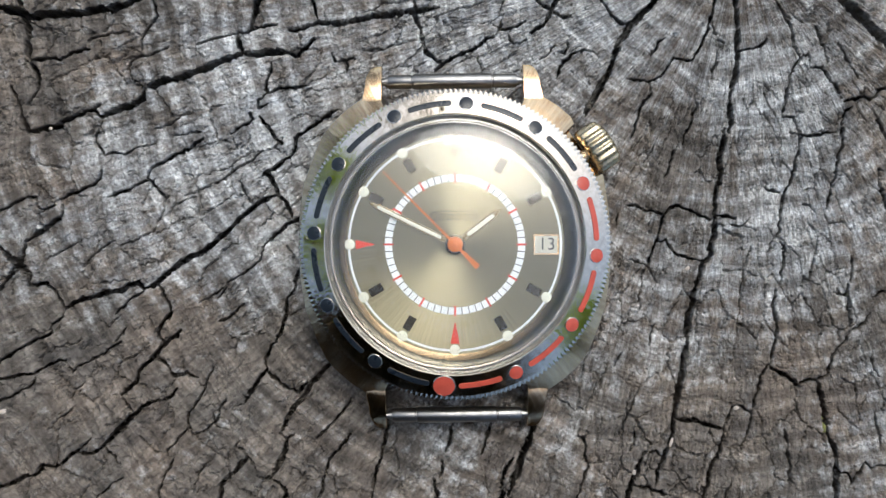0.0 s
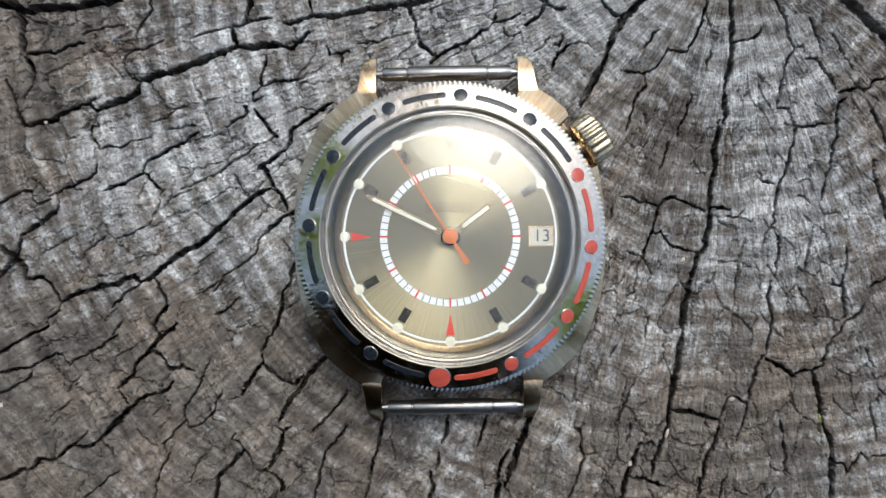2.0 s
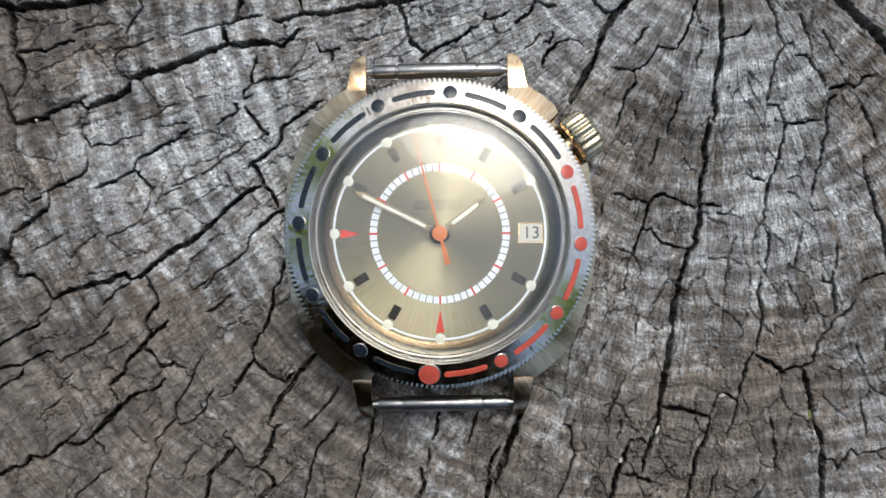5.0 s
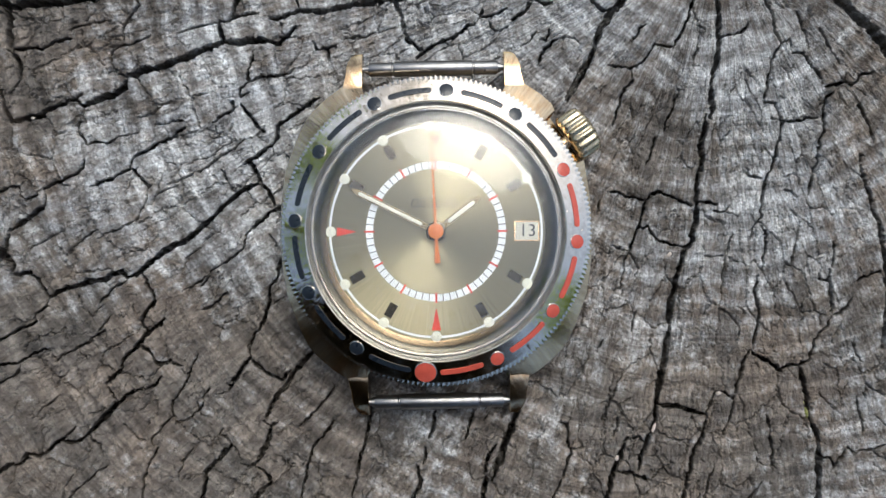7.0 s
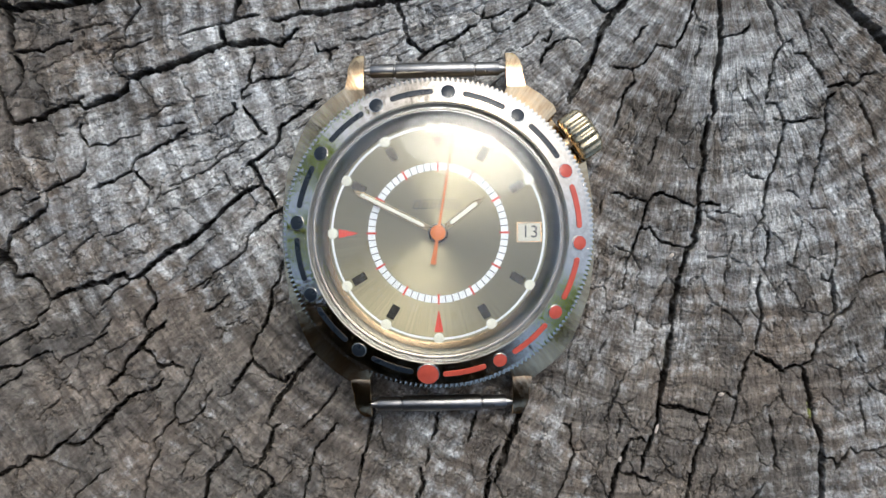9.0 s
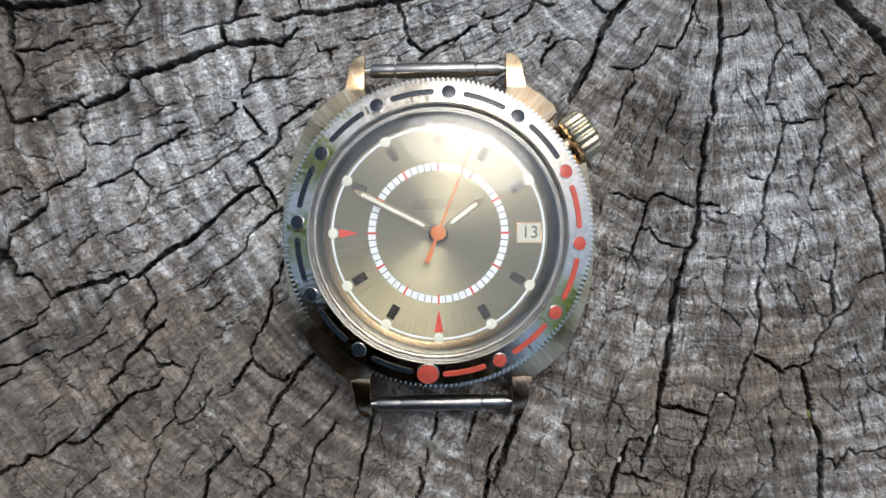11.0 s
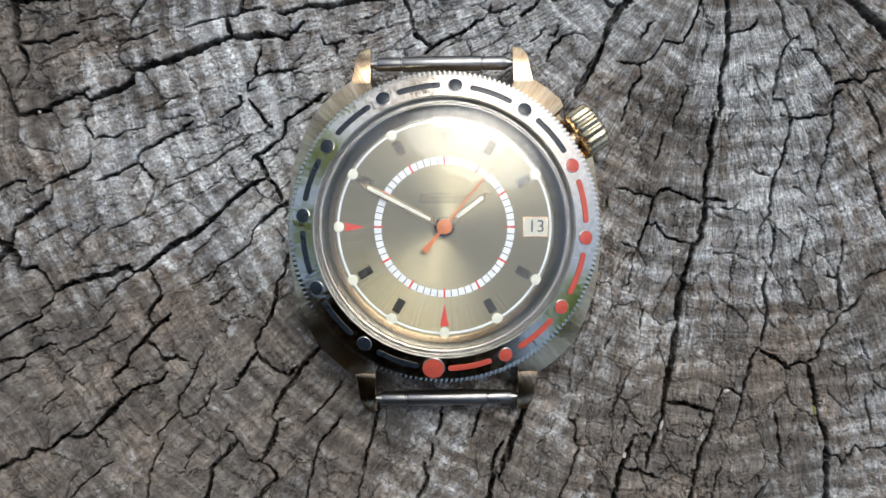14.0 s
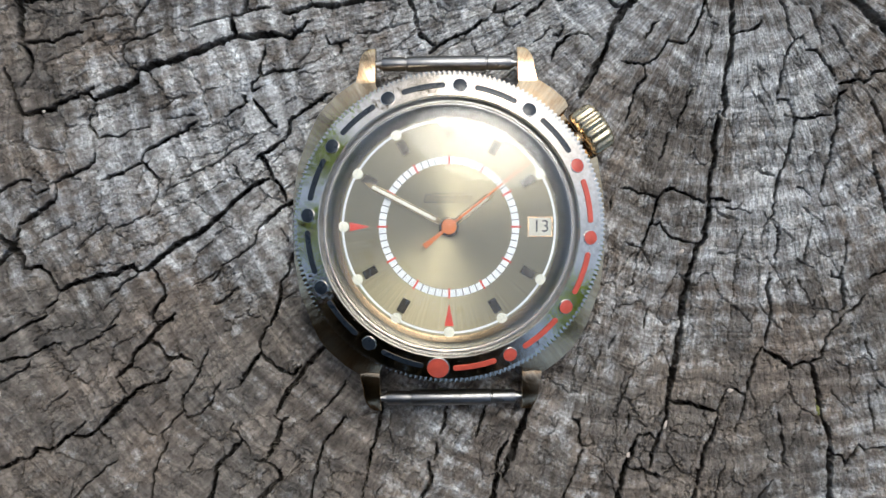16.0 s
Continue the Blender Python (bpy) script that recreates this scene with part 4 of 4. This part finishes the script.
def watch_crown(watch):
    a = 55.7
    turn = mpose(0, 0, 4.3, 0, 0, -a) @ pose(0, 0, 0, -90, 0, 0)
    part("crown_tube", lathe([(0.9, 17.5), (0.9, 20.6), (0.2, 20.6), (0.2, 17.5)], 24), GOLD, watch, "", turn)
    flutes, per = 17, 6
    depth = (0.0, -0.14, -0.34, -0.34, -0.14, 0.0)
    wave = lambda i, k: depth[k % per] if i in (2, 3, 4, 5) else 0.0
    prof = [(0.3, 20.0), (2.6, 20.0), (3.0, 20.15), (3.1, 20.4), (3.1, 22.5), (2.95, 22.9), (2.5, 23.1), (0.3, 23.2)]
    part("crown", lathe(prof, flutes * per, False, wave), CROWN_GOLD, watch, "fluted gold winding crown", turn, 50)


def watch_dial(watch):
    dial = part("dial", disc(14.0, 6.3, 7.0, 96), DIAL, watch, "champagne sunray-brushed dial")
    part("minute_track", prism_ring(7.62, 8.5, 7.0, 7.012), WHITE, dial, "white minute track")
    tick = finish("tick", box(0.1, 0.86, 0.024), INK, 0)
    long_tick = finish("tick", box(0.24, 1.25, 0.024), DIAL_RED, 0)
    for k in range(60):
        part("tick", long_tick if k % 5 == 0 else tick, None, dial, "red hour tick" if k % 5 == 0 else "", clock(8.06, k / 5, 7.014))
    dot = disc(0.64, 0, 0.14, 24, 0.06)
    dot = finish("lume_dot", dot, LUME)
    for h in (1, 2, 4, 5, 6, 7, 8, 9, 10, 11, -0.135, 0.135):
        part("lume_dot", dot, None, dial, "", clock(12.75, h, 7.0))
    bm = box(1.02, 1.75, 0.32)
    bmesh.ops.bevel(bm, geom=[e for e in bm.edges if all(v.co.z > 0 for v in e.verts)], offset=0.14 * MM, segments=2, affect="EDGES")
    marker = finish("hour_marker", bm, MARKER)
    for h in (1, 2, 4, 5, 7, 8, 10, 11):
        part("hour_marker", marker, None, dial, "polished metal hour baton", clock(11.0, h, 7.15))
    for h, base, tip, w in ((0, 11.6, 10.45, 0.75), (6, 12.0, 9.45, 0.56), (9, 12.0, 9.75, 0.56)):
        part("triangle", prism([(-w, base), (w, base), (0.05, tip), (-0.05, tip)], 7.0, 7.02), DIAL_RED, dial, "red triangle", clock(0, h))
    part("outer_ring", prism_ring(12.68, 12.95, 7.0, 7.03), WHITE, dial, "white ring under the lume dots")
    # date window
    frame_bm = prism_frame(1.5, 1.22, 1.36, 1.08, 7.0, 7.06)
    win = part("date_window", frame_bm, GOLD, dial, "framed date window", mpose(11.0, 0, 0))
    part("date_disc", box(2.72, 2.16, 0.02), DATE, win, "white date disc", mpose(0, 0, 7.006))
    fd = bpy.data.curves.new("number", "FONT")
    fd.body, fd.size, fd.align_x, fd.align_y, fd.extrude = "13", 2.1 * MM, "CENTER", "CENTER", 0.004 * MM
    holder = new("number_curve", fd)
    me = bpy.data.meshes.new_from_object(holder.evaluated_get(bpy.context.evaluated_depsgraph_get()))
    bpy.data.objects.remove(holder)
    me.materials.clear()
    me.materials.append(INK)
    part("number", me, None, win, "dark date number", mpose(0.1, 0, 7.022))
    # maker's mark: six small hollow shapes under a line
    part("mark_line", prism([(-1.75, 3.98), (2.55, 3.98), (2.55, 4.07), (-1.75, 4.07)], 7.0, 7.012), INK, dial)
    for k in range(6):
        w, h = (0.4, 0.52) if k == 0 else (0.34, 0.38)
        bm = prism_frame(w, h, w - 0.12, h - 0.12, 7.0, 7.012)
        for v in bm.verts:
            v.co.x += 0.25 * v.co.y
        part("mark_shape", bm, INK, dial, "", mpose(-2.55 + k * 0.98, 3.3 + (0.12 if k == 0 else 0), 0))
    # sloping flange between dial and crystal
    part("flange", lathe([(13.2, 6.9), (13.25, 7.12), (13.45, 7.2), (13.95, 7.52), (13.97, 6.2), (13.2, 6.2)], 96), REHAUT, watch, "satin gold flange ring")
    part("tension_ring", lathe([(13.98, 6.3), (13.98, 7.56), (14.04, 7.6), (14.56, 7.98), (14.66, 8.0), (14.7, 7.86), (15.62, 7.85), (15.62, 6.3)], 96), TENSION, watch, "polished silvery tension ring")
    return dial


def box(w, d, h):
    return prism([(-w / 2, -d / 2), (w / 2, -d / 2), (w / 2, d / 2), (-w / 2, d / 2)], -h / 2, h / 2)


def prism_ring(r0, r1, z0, z1):
    return lathe([(r0, z0), (r0, z1), (r1, z1), (r1, z0)], 120)


def prism_frame(w, h, wi, hi, z0, z1):
    bm = bmesh.new()
    v = [[bm.verts.new((sx * a * MM, sy * b * MM, z * MM)) for sx, sy in ((-1, -1), (1, -1), (1, 1), (-1, 1))] for a, b, z in ((w, h, z0), (w, h, z1), (wi, hi, z1), (wi, hi, z0))]
    for a, b in ((0, 1), (1, 2), (2, 3), (3, 0)):
        for i in range(4):
            j = (i + 1) % 4
            bm.faces.new((v[a][i], v[a][j], v[b][j], v[b][i]))
    return bm


def hand(name, length, tail, w, lume0, lume1, lw, z, watch, label):
    out = [(-w * 0.8, -tail), (w * 0.8, -tail), (w, lume0), (w, lume1), (0.06, length), (-0.06, length), (-w, lume1), (-w, lume0)]
    ob = part(name, prism(out, 0, 0.13, 0.05), GOLD_DARK, watch, label, mpose(0, 0, z), 20)
    n = 6
    ends = [(lw * math.cos(math.pi * k / n), lume1 - lw + lw * math.sin(math.pi * k / n)) for k in range(n + 1)]
    ends += [(-lw * math.cos(math.pi * k / n), lume0 + lw - lw * math.sin(math.pi * k / n)) for k in range(n + 1)]
    part("lume_strip", prism(ends, 0.1, 0.17, 0.03), LUME, ob, "cream lume strip")
    part("hub", disc(1.22, -0.05, 0.18, 32, 0.06), MARKER, ob, "dark metal hub")
    return ob


GOLD_DARK = simple("polished hand gold", (0.34, 0.28, 0.17), 0.15, 1.0, 0.2, 1500, 0)


def wrist_watch():
    watch = tagged(new("wristwatch"), "vintage gold-plated mechanical wristwatch without strap lying on the stump", "watch")
    watch.matrix_basis = WATCH
    watch_case(watch)
    watch_bezel(watch)
    watch_crown(watch)
    watch_dial(watch)
    hour = hand("hour_hand", 6.9, 1.3, 0.42, 1.85, 5.9, 0.25, 7.28, watch, "gold hour hand with cream lume")
    hour.matrix_basis = mpose(0, 0, 7.28, 0, 0, -52.6)
    minute = hand("minute_hand", 11.4, 1.3, 0.38, 1.85, 10.4, 0.19, 7.55, watch, "gold minute hand with cream lume")
    out = [(-0.15, 0.8), (-0.08, 12.3), (0.08, 12.3), (0.15, 0.8), (0.16, -0.8), (0.36, -3.85), (-0.36, -3.85), (-0.16, -0.8)]
    second = part("second_hand", prism(out, 0, 0.09), ORANGE, watch, "thin orange seconds hand", mpose(0, 0, 7.86))
    part("hub", disc(0.92, -0.06, 0.16, 32, 0.06), ORANGE, second)
    part("pin", disc(0.26, 0.16, 0.24, 16, 0.04), ORANGE, second)
    outer = [(15.6, 7.9), (15.55, 8.9), (15.3, 9.45), (14.8, 9.85), (13.8, 10.2), (11.5, 10.6), (8.0, 10.95), (4.0, 11.15), (0.0, 11.2)]
    inner = [(0.0, 10.1), (4.0, 10.05), (8.0, 9.85), (11.5, 9.5), (13.6, 9.15), (14.35, 8.85), (14.7, 8.5), (14.72, 7.92)]
    glass = part("crystal", lathe(outer + inner, 128, True), ACRYLIC, watch, "domed clear acrylic crystal", smooth=60)
    glass.visible_shadow = False
    # hairline scratches on the dome
    rng = random.Random(11)
    dome = [(15.3, 9.45), (14.8, 9.85), (13.8, 10.2), (11.5, 10.6), (8.0, 10.95), (4.0, 11.15), (0.0, 11.2)]
    line = finish("scratch", box(0.022, 1.0, 0.006), LUME, 0)
    for k in range(16):
        a, rr = rng.uniform(-20, 75) if k < 10 else rng.uniform(0, 360), rng.uniform(4, 13.2)
        hi = next(i for i in range(len(dome) - 1) if dome[i + 1][0] <= rr)
        (r1, z1), (r0, z0) = dome[hi], dome[hi + 1]
        z = z0 + (z1 - z0) * (rr - r0) / (r1 - r0)
        tilt = math.degrees(math.atan2(z1 - z0, r1 - r0))
        ob = part("scratch", line, None, glass, "", clock(rr, a / 30, z + 0.004) @ pose(0, 0, 0, tilt, 0, 0) @ pose(0, 0, 0, 0, 0, rng.uniform(-50, 50)))
        ob.scale = (1, rng.uniform(0.4, 1.3), 1)
    return watch, minute, second


watch, minute_hand, second_hand = wrist_watch()


# ---- ground and surroundings ----
def ground():
    bm = bmesh.new()
    n, rad = 64, (0.0, 0.3, 1, 4, 20, 120, 900)
    rings = [[bm.verts.new((r * math.cos(2 * math.pi * k / n), r * math.sin(2 * math.pi * k / n), -STUMP_H)) for k in range(n)] for r in rad[1:]]
    bm.faces.new(rings[0])
    for a, b in zip(rings[:-1], rings[1:]):
        for k in range(n):
            bm.faces.new((a[k], a[(k + 1) % n], b[(k + 1) % n], b[k]))
    tagged(part("ground", bm, GRASS), "grassy ground round the stump", "ground", kind="structure")


ground()


def leafy_tree(x, y, height, crown_r, crown_z, leaves, seed, label, flat=0.8, leaf=None, bunches=46):
    """A tree: tapered trunk, forking limbs and a ragged crown of single leaves in clumps."""
    rng = random.Random(seed)
    tree = tagged(new("tree"), label, "tree", "trees round the stump")
    tree.location = (x, y, -STUMP_H)

    bend = [None]

    def tube(bm, a, b, ra, rb, seg=8):
        a, b = Vector(a), Vector(b)
        q = (b - a).to_track_quat("Z", "Y")
        if bm.verts and seg == 8:
            q = bend[0]
        bend[0] = q
        rings = [[bm.verts.new(p + q @ Vector((r * math.cos(2 * math.pi * k / seg), r * math.sin(2 * math.pi * k / seg), 0))) for k in range(seg)] for p, r in ((a, ra), (b, rb))]
        for k in range(seg):
            bm.faces.new((rings[0][k], rings[0][(k + 1) % seg], rings[1][(k + 1) % seg], rings[1][k]))
    bm = bmesh.new()
    pts = [Vector((rng.uniform(-0.12, 0.12) * k, rng.uniform(-0.12, 0.12) * k, height * 0.85 * k / 5)) for k in range(6)]
    for k in range(5):
        tube(bm, pts[k], pts[k + 1], 0.17 * (1 - k / 6), 0.17 * (1 - (k + 1) / 6), 12)
    part("trunk", bm, BARK, tree, "", None, 60)
    clumps = []
    for k in range(bunches):
        a, e = rng.uniform(0, 2 * math.pi), rng.uniform(-0.6, 1.2)
        d = crown_r * rng.uniform(0.45, 1.0)
        c = Vector((d * math.cos(a) * math.cos(e), d * math.sin(a) * math.cos(e), crown_z + flat * d * math.sin(e)))
        clumps.append((c, rng.uniform(0.35, 0.8)))
        if k % 3 == 0:
            start = pts[rng.choice((2, 3, 4))]
            mid = start.lerp(c, 0.5) + Vector((0, 0, 0.2))
            bm = bmesh.new()
            tube(bm, start, mid, 0.06, 0.035)
            tube(bm, mid, c, 0.035, 0.012)
            bmesh.ops.remove_doubles(bm, verts=bm.verts, dist=0.001)
            part("limb", bm, BARK, tree, "", None, 60)
    co, faces = [], []
    for k in range(leaves):
        c, rad = rng.choice(clumps)
        p = c + Vector((rng.gauss(0, 0.5), rng.gauss(0, 0.5), rng.gauss(0, 0.4))) * rad
        q = Euler((rng.gauss(0, 0.7), rng.gauss(0, 0.7), rng.uniform(0, 6.28))).to_quaternion()
        s = rng.uniform(0.03, 0.055)
        n = len(co)
        co += [p + q @ Vector(v) * s for v in ((-1, 0, 0), (-0.2, -0.5, 0.1), (1.1, 0, 0), (-0.2, 0.5, 0.1))]
        faces.append((n, n + 1, n + 2, n + 3))
    me = bpy.data.meshes.new("crown")
    me.from_pydata(co, [], faces)
    me.materials.append(leaf or GREEN)
    tagged(part("crown", me, None, tree, "green leafy crown"), kind="stuff")
    return tree


leafy_tree(-3.9, 0.3, 6.0, 1.7, 3.4, 5000, 3, "green broadleaf tree with an open crown standing beside the stump", 0.9, None, 11)
# added, unseen: stands in for the dark person mirrored in the lower bezel
leafy_tree(-0.9, -3.3, 6.2, 2.4, 3.7, 70000, 4, "unseen dense copper-brown tree added to darken the watch's lower reflections", 0.8, COPPER_LEAF)
# added, unseen: breaks up the bright sky mirrored at the bezel's lower right
leafy_tree(4.6, -2.6, 5.2, 1.1, 3.9, 9000, 6, "unseen green broadleaf tree added to darken the bezel's right reflection", 0.9, None, 18)
# added, unseen: carries that dark reflection on to the lower left
leafy_tree(-3.4, -3.2, 5.2, 2.4, 2.9, 50000, 8, "unseen full-crowned copper-brown tree added to darken the lower-left reflections", 0.8, COPPER_LEAF)
leafy_tree(-3.4, 2.4, 5.0, 1.4, 3.3, 5000, 14, "small green broadleaf tree with an open crown", 0.9, None, 9)
# added, unseen: puts tan and brown streaks into the upper bezel's reflection
leafy_tree(-1.0, 4.2, 4.6, 1.7, 3.0, 2500, 12, "unseen thin tree with few dry tan leaves added for tan reflections", 0.9, DRY_LEAF, 30)
# added shrubs, unseen: block the low bright sky mirrored in the lower lugs
for k, (sx, sy) in enumerate(((-1.3, -2.6), (1.0, -2.9), (-3.2, -1.9))):
    leafy_tree(sx, sy, 1.1, 1.0, 0.75, 16000, 20 + k, "unseen low dense copper-leaved shrub added to darken the lugs' reflections", 0.8, COPPER_LEAF, 30)


# ---- bits caught on the wood ----
def crumb(name, x, y, z, l, w, h, turn, mat, label, seed):
    rng = random.Random(seed)
    bm = bmesh.new()
    bmesh.ops.create_icosphere(bm, subdivisions=2, radius=1.0)
    for v in bm.verts:
        k = 1 + rng.uniform(-0.22, 0.22)
        v.co = Vector((v.co.x * l / 2 * k, v.co.y * w / 2 * k, v.co.z * h / 2 * k)) * MM
    ob = part(name, bm, mat, None, label, mpose(x, y, z, rng.uniform(-15, 15), rng.uniform(-15, 15), turn), 60)
    return tagged(ob, category=name.replace("_", " "))


crumb("chaff", 29.7, -25.2, 0.1, 1.3, 0.45, 0.3, 75, SEED, "pale dry chaff flake caught at a crack", 1)
crumb("chaff", -57.2, -21.1, 0.2, 1.2, 0.7, 0.35, 20, SEED, "pale dry chaff flake lying on the wood", 2)
crumb("wood_crumb", 38.2, -20.7, 0.15, 0.7, 0.5, 0.4, 10, SEED, "small pinkish wood crumb beside a crack", 3)
crumb("wood_crumb", 31.8, -2.5, 0.15, 0.7, 0.5, 0.4, 40, SEED, "small pinkish wood crumb on the rim of a crack", 4)
crumb("wood_crumb", 24.9, -29.1, 0.15, 0.8, 0.45, 0.4, 70, SEED, "small pinkish wood crumb in a crack", 5)
crumb("moss_tuft", 49.7, -23.4, -0.35, 1.4, 0.6, 0.9, 95, MOSS, "tiny yellow-green moss tuft in a crack", 6)
crumb("moss_tuft", 49.3, -22.2, -0.3, 0.7, 0.5, 0.7, 70, MOSS, "tiny yellow-green moss tuft in a crack", 7)
crumb("chaff", -51.1, 15.7, 0.2, 0.5, 0.35, 0.25, 0, SEED, "tiny pale chaff speck on the wood", 8)
crumb("chaff", -41.1, 24.1, 0.2, 0.45, 0.3, 0.25, 30, SEED, "tiny pale chaff speck on the wood", 9)
crumb("chaff", -1.2, -27.4, 0.2, 1.1, 0.6, 0.3, 60, SEED, "pale dry chaff flake lying on the wood", 10)


def motions():
    times = [k * 0.5 for k in range(33)]
    walk(second_hand, [(t, mpose(0, 0, 7.86, 0, 0, 44.8 - 6.0 * t)) for t in times])
    walk(minute_hand, [(t, mpose(0, 0, 7.55, 0, 0, 64.2 - 0.1 * t)) for t in times])


motions()
